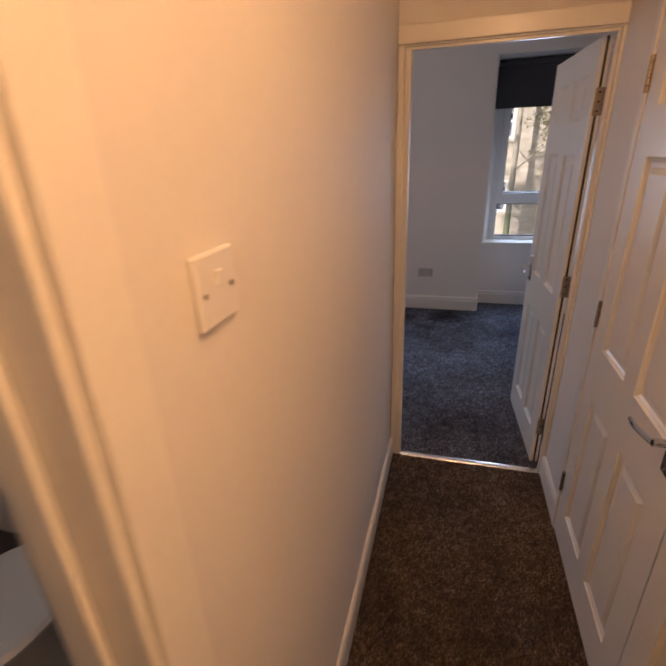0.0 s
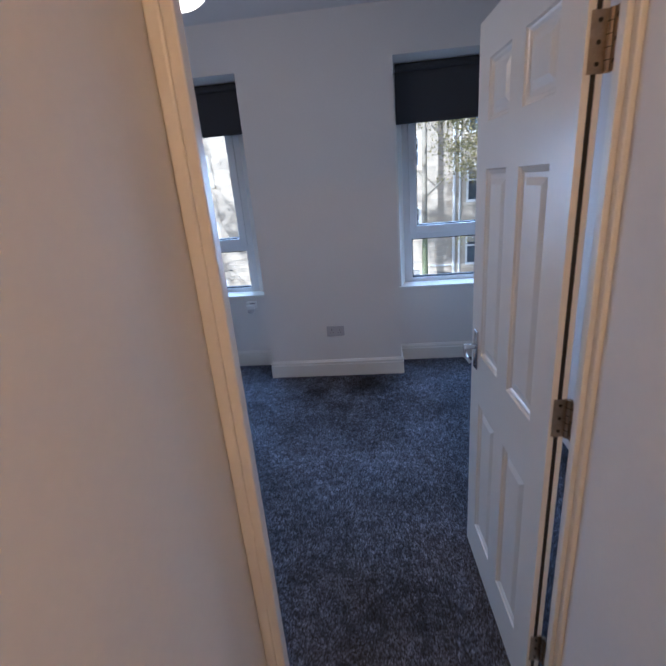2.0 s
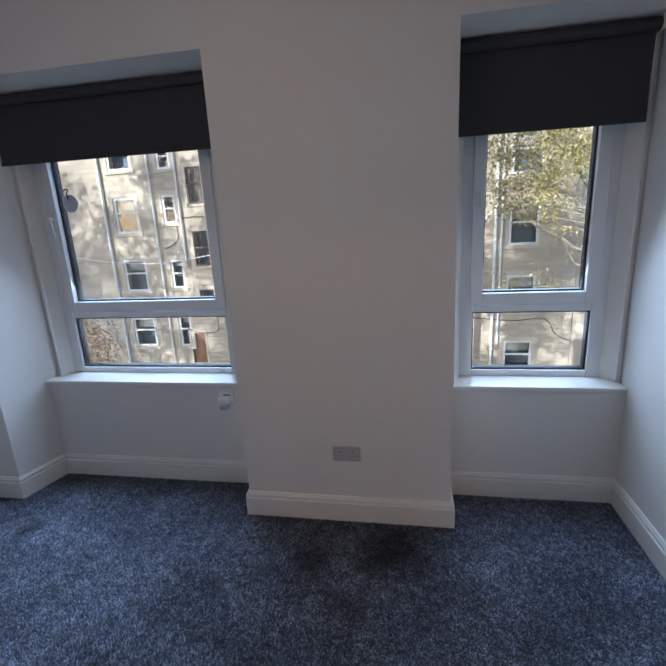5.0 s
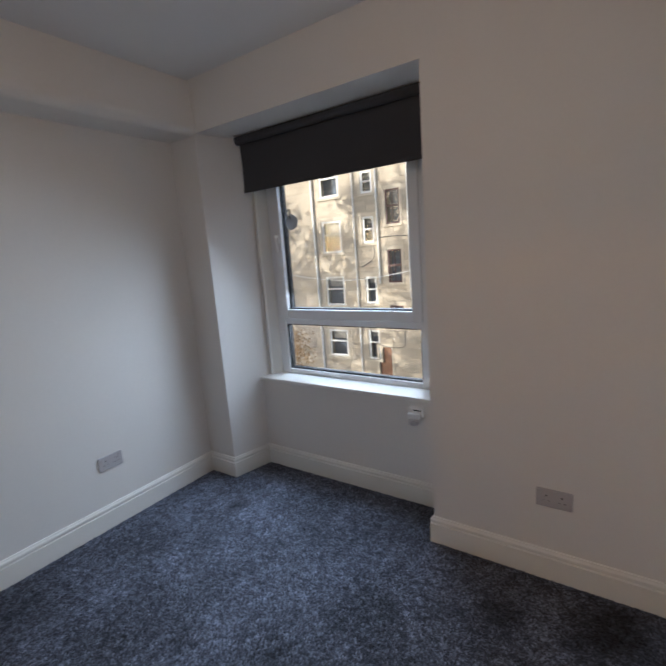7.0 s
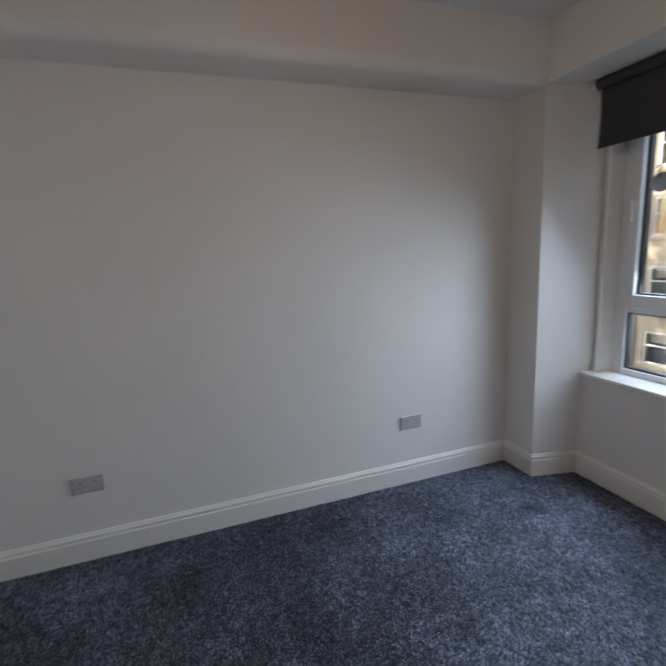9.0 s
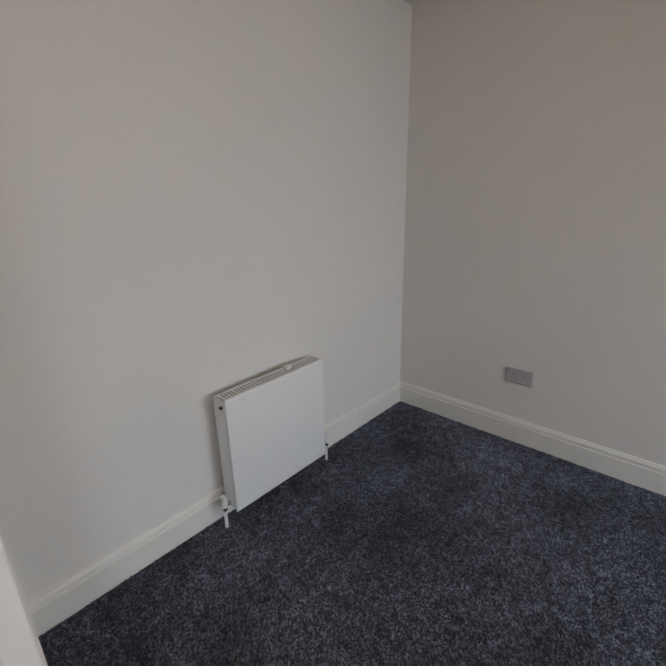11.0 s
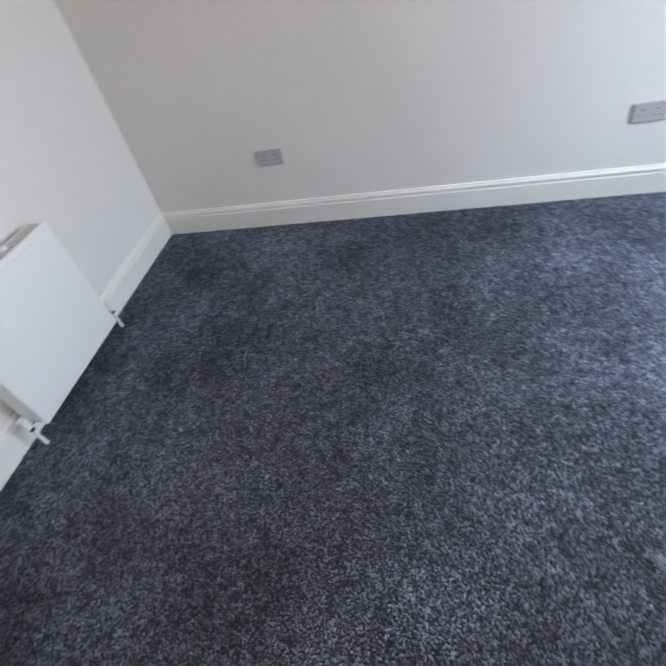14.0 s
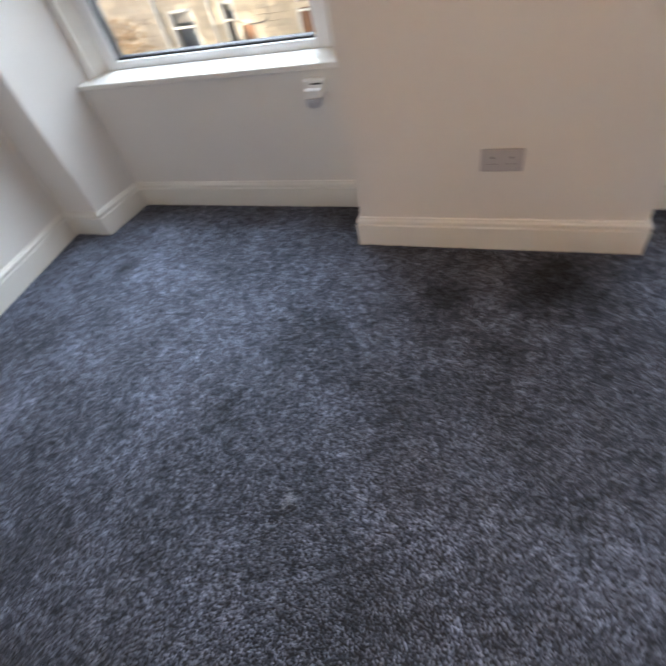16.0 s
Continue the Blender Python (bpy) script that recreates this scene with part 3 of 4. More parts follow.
window("window_2", 1.190, 1.942, 1.262, 1.87, True)

# timber linings beside the frames, and the sill boards
bm = prism([(-1.3975, 0.383), (-1.378, 0.383), (-1.338, 0.4645), (-1.3445, 0.4645)], 0.6815, 2.3445)
structure("trim", bm, GLOSS, "white gloss splayed window lining", "window lining")
bm = prism([(0.0165, YN - 0.002), (-0.022, YN - 0.002), (-0.141, 0.4645), (-0.1345, 0.4645)], 0.6815, 2.3445)
structure("trim", bm, GLOSS, "white gloss splayed window lining", "window lining")
structure("trim", prism([(1.1185, YN - 0.002), (1.150, YN - 0.002), (1.192, 0.4645), (1.1365, 0.4645)], 0.6815, 2.3445), GLOSS, "white gloss splayed window lining", "window lining")
structure("trim", prism([(2.0045, 0.383), (1.988, 0.383), (1.940, 0.4645), (1.9445, 0.4645)], 0.6815, 2.3445), GLOSS, "white gloss splayed window lining", "window lining")
structure("trim", box((-1.381, 0.372, 0.682), (-1.369, 0.392, 2.344), 0.004), GLOSS, "white gloss staff bead of the window lining", "window lining")
structure("trim", box((1.985, 0.372, 0.682), (1.997, 0.392, 2.344), 0.004), GLOSS, "white gloss staff bead of the window lining", "window lining")
structure("window_sill_1", box((-1.44, 0.292, 0.657), (PIL0 - 0.001, 0.4655, 0.681), 0.006, 3), GLOSS, "white gloss painted window board", "window sill")
structure("window_sill_2", box((1.118, 0.292, 0.657), (2.012, 0.4655, 0.681), 0.006, 3), GLOSS, "white gloss painted window board", "window sill")
bm = box((-3.0, 0.538, -2.0), (-1.40, 0.62, 4.0))
box((-0.085, 0.538, -2.0), (1.13, 0.62, 4.0), bm=bm)
box((2.0, 0.538, -2.0), (3.0, 0.62, 4.0), bm=bm)
for xa, xb in ((-1.40, -0.085), (1.13, 2.0)):
    box((xa, 0.538, -2.0), (xb, 0.62, 0.58), bm=bm)
    box((xa, 0.538, 2.36), (xb, 0.62, 4.0), bm=bm)
structure("outer_wall", bm, STONE_DRESSED, "sandstone outer face of the window wall", "wall")
bm = box((-1.333, 0.534, 0.585), (-0.147, 0.70, 0.655))
structure("outer_sill", bm, STONE_DRESSED, "sandstone outer window sill", "window sill")
structure("outer_sill", box((1.188, 0.534, 0.585), (1.944, 0.70, 0.655)), STONE_DRESSED, "sandstone outer window sill", "window sill")


def roller_blind(x0, x1, bottom, label):
    """A roller blind: covered roller, slightly bowed cloth, hem bar, end brackets."""
    y, top = 0.285, 2.342
    b = thing("roller_blind", pose((x0 + x1) / 2, y, top), label, "blind", "window blinds")
    o = Vector(((x0 + x1) / 2, y, top))
    part("roller", rod(Vector((x0, y - 0.022, top - 0.029)) - o, Vector((x1, y - 0.022, top - 0.029)) - o, 0.027, seg=24), BLIND, b, smooth=True)
    bm = bmesh.new()
    rows = [[], []]
    nz = 14
    for k in range(nz + 1):
        t = k / nz
        z = top - 0.03 + (bottom - top + 0.03) * t
        bow = 0.006 * math.sin(math.pi * t)
        for i, yy in enumerate((y - 0.002, y + 0.0005)):
            rows[i].append([bm.verts.new(Vector((x, yy + bow + 0.002 * math.sin(7 * u + 3 * t), z)) - o) for u, x in ((j / 10, x0 + (x1 - x0) * j / 10) for j in range(11))])
    for i in range(2):
        for a, c in zip(rows[i], rows[i][1:]):
            for j in range(10):
                bm.faces.new((a[j], a[j + 1], c[j + 1], c[j]))
    edge = [r[0] for r in rows[0]] + rows[0][-1][1:] + [r[-1] for r in rows[0][::-1]][1:]
    edge2 = [r[0] for r in rows[1]] + rows[1][-1][1:] + [r[-1] for r in rows[1][::-1]][1:]
    for j in range(len(edge) - 1):
        bm.faces.new((edge[j], edge[j + 1], edge2[j + 1], edge2[j]))
    part("cloth", bm, BLIND, b, smooth=True)
    part("hem_bar", box(Vector((x0, y - 0.005, bottom)) - o, Vector((x1, y + 0.004, bottom + 0.022)) - o, 0.003), BLIND, b)
    for xa, xb in ((x0 - 0.012, x0 - 0.001), (x1 + 0.001, x1 + 0.012)):
        part("bracket", box(Vector((xa, y - 0.05, top - 0.056)) - o, Vector((xb, y + 0.012, top + 0.002)) - o, 0.003), PLASTIC, b, "white plastic bracket")
    return b


roller_blind(-1.372, -0.012, 1.985, "dark charcoal roller blind drawn a third down, wide")
roller_blind(1.142, 1.945, 1.942, "dark charcoal roller blind drawn a third down, narrow")


# ---- small fittings ----
def socket(m):
    """A double switched wall socket in the x-z plane facing -y."""
    s = thing("wall_socket", m, "double power socket on the white wall, its shade painted in grey", "socket", "double sockets")
    part("plate", box((-0.073, -0.010, -0.043), (0.073, 0, 0.043), 0.004, 3), SHADED_PLASTIC, s)
    for cx in (-0.037, 0.037):
        part("switch", box((cx * 1.45 - 0.006, -0.0135, 0.008), (cx * 1.45 + 0.006, -0.0095, 0.030), 0.0015), SHADED_PLASTIC, s)
        for dx, dz, a, b in ((0, 0.012, 0.0026, 0.004), (-0.011, -0.012, 0.0032, 0.0016), (0.011, -0.012, 0.0032, 0.0016)):
            part("pin_hole", box((cx * 0.86 + dx - a, -0.0103, dz - b), (cx * 0.86 + dx + a, -0.0098, dz + b)), DARK, s)
    for dx in (-0.060, 0.060):
        part("screw", rod((dx * 0.5, -0.0098, 0), (dx * 0.5, -0.0106, 0), 0.003, seg=10), SHADED_PLASTIC, s)
    return s


first = socket(pose(0.581, YF, 0.406))
copy_thing(first, pose(XL, -0.722, 0.410, 0, 0, 90))
copy_thing(first, pose(XL, -2.537, 0.410, 0, 0, 90))

sw = thing("light_switch", pose(PX1, -4.146, 1.483, 0, 0, 90), "white plastic light switch on the hall wall", "switch")
part("plate", box((-0.043, -0.009, -0.043), (0.043, 0, 0.043), 0.004, 3), PLASTIC, sw)
part("rocker", box((-0.006, -0.014, 0.004), (0.006, -0.0085, 0.022), 0.002), PLASTIC, sw)
for dx in (-0.03, 0.03):
    part("screw", rod((dx, -0.0088, -0.002), (dx, -0.0098, -0.002), 0.0035, seg=10), STEEL, sw)

sensor = thing("wall_sensor", pose(-0.182, YN, 0.568), "small white plastic box under the window sill", "sensor")
part("body", box((-0.045, -0.034, 0.0), (0.045, 0, 0.058), 0.006, 3), PLASTIC, sensor)
part("cover", box((-0.040, -0.062, -0.004), (0.030, -0.0345, 0.030), 0.006, 3), PLASTIC, sensor, "white plastic cover")
# the foot's shading is put into its grey colour
part("dome", rod((-0.004, -0.050, -0.038), (-0.004, -0.050, -0.0045), 0.030, 0.034, 24, 0.006), SHADED_PLASTIC, sensor, "round foot with its shade painted in grey", True)
part("slot", box((-0.012, -0.0348, 0.040), (0.034, -0.0335, 0.047)), DARK, sensor)

# suction hook on the left window's glass
hook = thing("suction_hook", pose(-1.145, 0.487, 1.775), "grey plastic suction disc with a dark wire hook on the glass", "hook")
bm = revolve([(0.002, 0.0), (0.045, 0.001), (0.052, 0.004), (0.040, 0.011), (0.014, 0.016), (0.002, 0.017)], 32)
bmesh.ops.transform(bm, matrix=pose(0, 0, 0, 90), verts=bm.verts)
part("disc", bm, GREYDISC, hook, smooth=True)
tube([(-0.03, -0.008, 0.075), (-0.012, -0.012, 0.085), (0.006, -0.02, 0.083), (0.010, -0.022, 0.070), (-0.002, -0.02, 0.062), (-0.004, -0.012, 0.02)], 0.004, GASKET, "wire", hook)


# ---- radiator ----
def radiator():
    x0, x1, z0, z1, yf, yb = -0.835, -0.262, 0.088, 0.637, -3.187, -3.282
    r = thing("radiator", pose((x0 + x1) / 2, yb, z0), "white flat-panel convector radiator with chrome-tailed valves on the wall", "radiator")
    o = Vector(((x0 + x1) / 2, yb, z0))

    def p(nm, bm, mat=RADPAINT, parent=None, label="", smooth=False):
        bmesh.ops.translate(bm, verts=bm.verts, vec=-o)
        return part(nm, bm, mat, parent or r, label, smooth)

    p("front_panel", box((x0, yf - 0.012, z0), (x1, yf, z1), 0.006, 3), smooth=True)
    p("back_panel", box((x0 + 0.004, yb, z0 + 0.01), (x1 - 0.004, yb + 0.012, z1 - 0.01), 0.004))
    for xa in (x0, x1 - 0.003):
        p("side_panel", box((xa, yb + 0.0125, z0 + 0.012), (xa + 0.003, yf - 0.0125, z1 - 0.008), 0.001, 1))
    grille = p("top_grille", box((x0 + 0.004, yf - 0.018, z1 - 0.012), (x1 - 0.004, yf - 0.0125, z1 - 0.004), 0.001, 1))
    p("rail", box((x0 + 0.004, yb + 0.0125, z1 - 0.012), (x1 - 0.004, yb + 0.018, z1 - 0.004), 0.001, 1), parent=grille)
    n = 34
    for k in range(n):
        x = x0 + 0.008 + (x1 - x0 - 0.016) * (k + 0.5) / n
        p("slat", box((x - 0.0036, yb + 0.018, z1 - 0.016), (x + 0.0036, yf - 0.018, z1 - 0.005)), parent=grille)
    p("clip", box((x0 + 0.17, yb + 0.02, z1 - 0.010), (x0 + 0.200, yf - 0.045, z1 + 0.010), 0.006), PLASTIC, label="white plastic grille clip")
    p("convector", box((x0 + 0.01, yb + 0.03, z0 + 0.02), (x1 - 0.01, yf - 0.03, z1 - 0.06)), DARK)
    for row, zz, count in (("dimple", z0 + 0.032, 17), ("dimple", z1 - 0.028, 17)):
        for k in range(count):
            x = x0 + 0.03 + (x1 - x0 - 0.06) * k / (count - 1)
            p(row, rod((x, yf - 0.001, zz), (x, yf + 0.0022, zz), 0.0062, 0.003, 8))
    p("bleed_valve", rod((x1 - 0.001, yf - 0.03, z1 - 0.04), (x1 + 0.008, yf - 0.03, z1 - 0.04), 0.008, seg=6), DARK)
    for xv, s, reach in ((x1, 1, 0.030), (x0, -1, 0.055)):
        v = p("valve", rod((xv - s * 0.004, yf - 0.05, z0 + 0.03), (xv + s * reach, yf - 0.05, z0 + 0.03), 0.010, seg=12, bevel=0.002), CHROME, label="chrome lockshield valve", smooth=True)
        p("cap", rod((xv + s * reach, yf - 0.05, z0 + 0.022), (xv + s * reach, yf - 0.05, z0 + 0.078), 0.015, 0.013, 16, 0.003), PLASTIC, v, "white plastic valve cap", True)
        p("tail", rod((xv + s * reach, yf - 0.05, 0.001), (xv + s * reach, yf - 0.05, z0 + 0.022), 0.0075, seg=12), PIPE, v, "white painted pipe tail", True)
        p("nut", rod((xv + s * reach, yf - 0.05, z0 + 0.006), (xv + s * reach, yf - 0.05, z0 + 0.022), 0.012, seg=6), CHROME, v)
    for xa in (x0 + 0.1, x1 - 0.1):
        p("wall_bracket", box((xa - 0.012, YB + 0.001, z0 + 0.15), (xa + 0.012, yb - 0.0005, z1 - 0.05)), RADPAINT)


radiator()


# ---- lamps ----
def dome_light(name, centre, top, label, size=1.0):
    d = thing(name, pose(*centre), label, "light")
    part("canopy", rod((0, 0, top - centre[2] - 0.03), (0, 0, top - centre[2] - 0.0005), 0.05, 0.055, 24, 0.004), PLASTIC, d, "white ceiling rose", True)
    part("shade", revolve([(r * size, z * size) for r, z in ((0.03, 0.06), (0.10, 0.05), (0.142, 0.012), (0.150, -0.01), (0.138, -0.042), (0.10, -0.068), (0.05, -0.08), (0.004, -0.083))], 40), LIT_SHADE, d, "glowing opal glass shade", True).visible_shadow = True
    part("stem", rod((0, 0, 0.055 * size), (0, 0, top - centre[2] - 0.028), 0.012 * size, seg=12), PLASTIC, d, smooth=True)


dome_light("ceiling_light", (PENDANT[0], PENDANT[1], PENDANT[2] + 0.045), CH, "lit round opal pendant light", 0.78)
dome_light("ceiling_light", (HALL_LAMP[0], HALL_LAMP[1], HALL_LAMP[2] + 0.05), 2.55, "lit round opal hall ceiling light")

# ---- bathroom corner seen past the doorway ----
wc = thing("toilet", pose(-0.40, -4.00, -0.002), "white ceramic toilet with closed lid", "toilet")
bm = revolve([(0.11, 0.0), (0.12, 0.02), (0.10, 0.12), (0.13, 0.25), (0.18, 0.37), (0.19, 0.395)], 32)
for v in bm.verts:
    v.co.y *= 1.25
part("bowl", bm, CERAMIC, wc, smooth=True)
bm = revolve([(0.17, 0.396), (0.195, 0.400), (0.198, 0.412), (0.185, 0.425), (0.05, 0.431), (0.003, 0.432)], 32)
for v in bm.verts:
    v.co.y *= 1.25
part("lid", bm, CERAMIC, wc, smooth=True)
part("cistern", box((-0.19, 0.26, 0.36), (0.19, 0.44, 0.76), 0.02, 3), CERAMIC, wc)

# a bit of pale fluff on the carpet
fl = bmesh.new()
rnd = random.Random(4)
for k in range(90):
    a, r = rnd.uniform(0, 6.28), abs(rnd.gauss(0, 0.013))
    c = Vector((r * math.cos(a), r * math.sin(a), 0.012 + max(0, 0.012 - r * 0.6) * rnd.random()))
    d = Vector((rnd.uniform(-1, 1), rnd.uniform(-1, 1), rnd.uniform(-0.4, 0.6))) * 0.005
    rod(c - d, c + d, 0.0016, 0.0010, 5, bm=fl)
tagged(part("carpet_fluff", fl, FLUFF), "small pale tuft of fluff on the dark carpet", "fluff").location = (0.066, -1.197, 0.001)

# ---- outside ----
GZ, FY = -6.0, 20.0
structure("ground", box((-900, -900, GZ - 0.3), (900, 1500, GZ)), EARTH, "rough earth and grass of the back yard", "ground")
house = thing("tenement_building", pose(-4, FY, GZ), "weathered sandstone tenement with sash windows and drainpipes across the yard", "building")
HO = Vector((-4, FY, GZ))
FX0, FX1, FZ1 = -27.0, 8.7, 8.6
openings = []       # x0, x1, z0, z1, frame material, curtain fraction, mullion rows
W1 = [(4.72, 6.6), (1.51, 3.37), (-1.68, 0.10), (-4.88, -3.18)]
W2 = [(4.64, 5.85), (1.92, 3.39), (-1.55, 0.03), (-4.88, -3.11)]
W3 = [(2.85, 4.67), (-0.36, 1.47), (-2.95, -1.65)]
for base in (-25.4, -14.02, -3.2, 6.28):
    for z0, z1 in W1:
        lift = 0.0 if base < 0 else -1.45
        openings.append((base - 0.68, base + 0.68, z0 + lift, z1 + lift, FRAME_W, 0.35))
for base in (-22.0, -11.50, -7.8, -1.0, 3.0):
    for z0, z1 in W2:
        openings.append((base - 0.37, base + 0.37, z0, z1, FRAME_W, 0.25))
for base in (-19.0, -9.95, 0.8):
    for z0, z1 in W3:
        openings.append((base - 0.42, base + 0.42, z0, z1, FRAME_R, 0.0))
doors = [(-11.22, -10.40, GZ + 0.1, -4.12), (-8.25, -7.45, GZ + 0.1, -3.75)]
holes = [o[:4] for o in openings] + doors

# the backing wall stands in strips between the openings
bm = bmesh.new()
xs = sorted({FX0, FX1, *(h[0] for h in holes), *(h[1] for h in holes)})
for xa, xb in zip(xs, xs[1:]):
    cuts = sorted((h[2], h[3]) for h in holes if h[0] < xb - 1e-6 and h[1] > xa + 1e-6)
    z = GZ
    for a, b in cuts + [(FZ1, FZ1)]:
        if a > z + 0.01:
            box(Vector((xa, FY + 0.014, z)) - HO, Vector((xb, FY + 0.5, a)) - HO, bm=bm)
        z = max(z, b)
part("wall", bm, MORTAR, house)
part("roof", prism([(FX0 + 4 - 0.3, -0.4), (FX1 + 4 + 0.3, -0.4), (FX1 + 4 + 0.3, 8), (FX0 + 4 - 0.3, 8)], FZ1 - GZ, FZ1 - GZ + 0.25), SLATE, house)
# closing sheet behind the openings, in the painted dim colour
part("back_wall", box(Vector((FX0, FY + 4, GZ)) - HO, Vector((FX1, FY + 4.2, FZ1)) - HO), PAINTED_DIM, house)
part("side_wall", box(Vector((FX1 - 0.3, FY + 0.5, GZ)) - HO, Vector((FX1, FY + 8, FZ1)) - HO), STONE_DRESSED, house)

# ashlar blocks in courses, left out where the openings are
verts, faces = [], []
rnd = random.Random(11)
z, course = GZ, 0
while z < FZ1 - 0.1:
    hgt = rnd.choice((0.20, 0.24, 0.28))
    x = FX0 + rnd.uniform(-0.4, 0)
    while x < FX1:
        wid = rnd.uniform(0.35, 0.85)
        a, b, c, d = max(x, FX0) + 0.003, min(x + wid, FX1) - 0.003, z + 0.003, z + hgt - 0.003
        spans = [(a, b)]
        for h in holes:
            if h[2] - 0.16 < d and h[3] + 0.2 > c:
                nxt = []
                for s0, s1 in spans:
                    if h[0] - 0.14 < s1 and h[1] + 0.14 > s0:
                        nxt += [(s0, min(s1, h[0] - 0.14)), (max(s0, h[1] + 0.14), s1)]
                    else:
                        nxt.append((s0, s1))
                spans = nxt
        for s0, s1 in spans:
            if s1 - s0 < 0.05:
                continue
            y = FY + rnd.uniform(-0.006, 0.006)
            i = len(verts)
            for yy, g in ((y, 0.004), (FY + 0.02, 0.0)):
                verts += [Vector(q) - HO for q in ((s0 + g, yy, c + g), (s1 - g, yy, c + g), (s1 - g, yy, d - g), (s0 + g, yy, d - g))]
            faces += [(i, i + 1, i + 2, i + 3), (i, i + 4, i + 5, i + 1), (i + 1, i + 5, i + 6, i + 2), (i + 2, i + 6, i + 7, i + 3), (i + 3, i + 7, i + 4, i)]
        x += wid
    z += hgt
me = bpy.data.meshes.new("stone_blocks")
me.from_pydata(verts, [], faces)
me.materials.append(STONE)
blocks = new("stone_blocks", me)
blocks.parent = house
tagged(blocks, "coursed weathered sandstone blocks", kind="stuff")

for x0, x1, z0, z1, mat, curtain in openings:
    o = Vector(((x0 + x1) / 2, FY, z0))
    win = thing("window", pose(*(o - HO)), "", "")
    win.parent = house
    w, h = (x1 - x0) / 2, z1 - z0
    part("sill", box((-w - 0.16, -0.07, -0.15), (w + 0.16, 0.12, -0.002), 0.01), STONE_DRESSED, win)
    bm = box((-w - 0.14, -0.012, 0), (-w, 0.14, h))
    box((w, -0.012, 0), (w + 0.14, 0.14, h), bm=bm)
    box((-w - 0.16, -0.014, h), (w + 0.16, 0.14, h + 0.20), bm=bm)
    part("surround", bm, STONE_DRESSED, win)
    t = 0.12 if mat is FRAME_W else 0.08
    bm = box((-w, 0.03, 0), (-w + t, 0.10, h))
    box((w - t, 0.03, 0), (w, 0.10, h), bm=bm)
    box((-w + t, 0.03, 0), (w - t, 0.10, t), bm=bm)
    box((-w + t, 0.03, h - t), (w - t, 0.10, h), bm=bm)
    cut = 0.55 if mat is FRAME_W and h > 1.6 else 0.5
    box((-w + t, 0.025, h * cut), (w - t, 0.105, h * cut + 0.08), bm=bm)
    if mat is FRAME_R:
        box((-0.015, 0.05, t), (0.015, 0.09, h - t), bm=bm)
    part("frame", bm, mat, win)
    for za, zb in ((t, h * cut), (h * cut + 0.08, h - t)):
        pane = part("pane", box((-w + t, 0.07, za), (w - t, 0.077, zb)), GLASS, win)
        pane.visible_shadow = False
    if curtain:
        part("curtain", box((-w + t, 0.30, h * (1 - curtain)), (w - t, 0.32, h)), CURTAIN, win)
    # flat sheet standing in for the room, its dimness painted on
    part("room", box((-w - 0.1, 0.7, -0.2), (w + 0.1, 0.75, h + 0.2)), PAINTED_DIM, win)
for x0, x1, z0, z1 in doors:
    d = part("door", box(Vector((x0, FY + 0.12, z0)) - HO, Vector((x1, FY + 0.18, z1)) - HO, 0.01), DOORWOOD, house, "brown painted back door")
    bm = box(Vector((x0 - 0.14, FY - 0.012, z0)) - HO, Vector((x0, FY + 0.14, z1 + 0.2)) - HO)
    box(Vector((x1, FY - 0.012, z0)) - HO, Vector((x1 + 0.14, FY + 0.14, z1 + 0.2)) - HO, bm=bm)
    box(Vector((x0, FY - 0.013, z1)) - HO, Vector((x1, FY + 0.14, z1 + 0.2)) - HO, bm=bm)
    part("door_surround", bm, STONE_DRESSED, house)
for x, za, zb, r in ((-15.2, GZ, FZ1, 0.065), (-12.35, GZ, FZ1, 0.045), (-10.85, -0.4, FZ1, 0.05), (-9.0, -1.2, FZ1, 0.035), (4.98, GZ, FZ1, 0.075), (5.26, -4.8, FZ1, 0.05)):
    bm = rod(Vector((x, FY - 0.12, za)) - HO, Vector((x, FY - 0.12, zb)) - HO, r, seg=12)
    k = za + 1.0
    while k < zb:
        rod(Vector((x, FY - 0.12, k - 0.05)) - HO, Vector((x, FY - 0.12, k + 0.05)) - HO, r * 1.35, seg=12, bm=bm)
        k += 1.9
    part("drainpipe", bm, PIPE, house, "pale painted cast-iron drainpipe", True)


def cable(points, r, mat, name, label):
    """A hanging or wall-run cable through a few points, smoothed."""
    pts = []
    for i in range(len(points) - 1):
        p0, p1, p2, p3 = (Vector(points[max(0, min(len(points) - 1, i + k))]) for k in (-1, 0, 1, 2))
        for k in range(8):
            t = k / 8
            pts.append(0.5 * (2 * p1 + (p2 - p0) * t + (2 * p0 - 5 * p1 + 4 * p2 - p3) * t * t + (3 * p1 - p0 - 3 * p2 + p3) * t ** 3) - HO)
    pts.append(Vector(points[-1]) - HO)
    tube(pts, r, mat, name, house, label)


cable([(-19.5, 18.6, 1.0), (-15, 18.8, 0.15), (-11.5, 19, -0.05), (-7.5, 19.2, 0.5)], 0.022, PIPE, "washing_line", "slack white washing line")
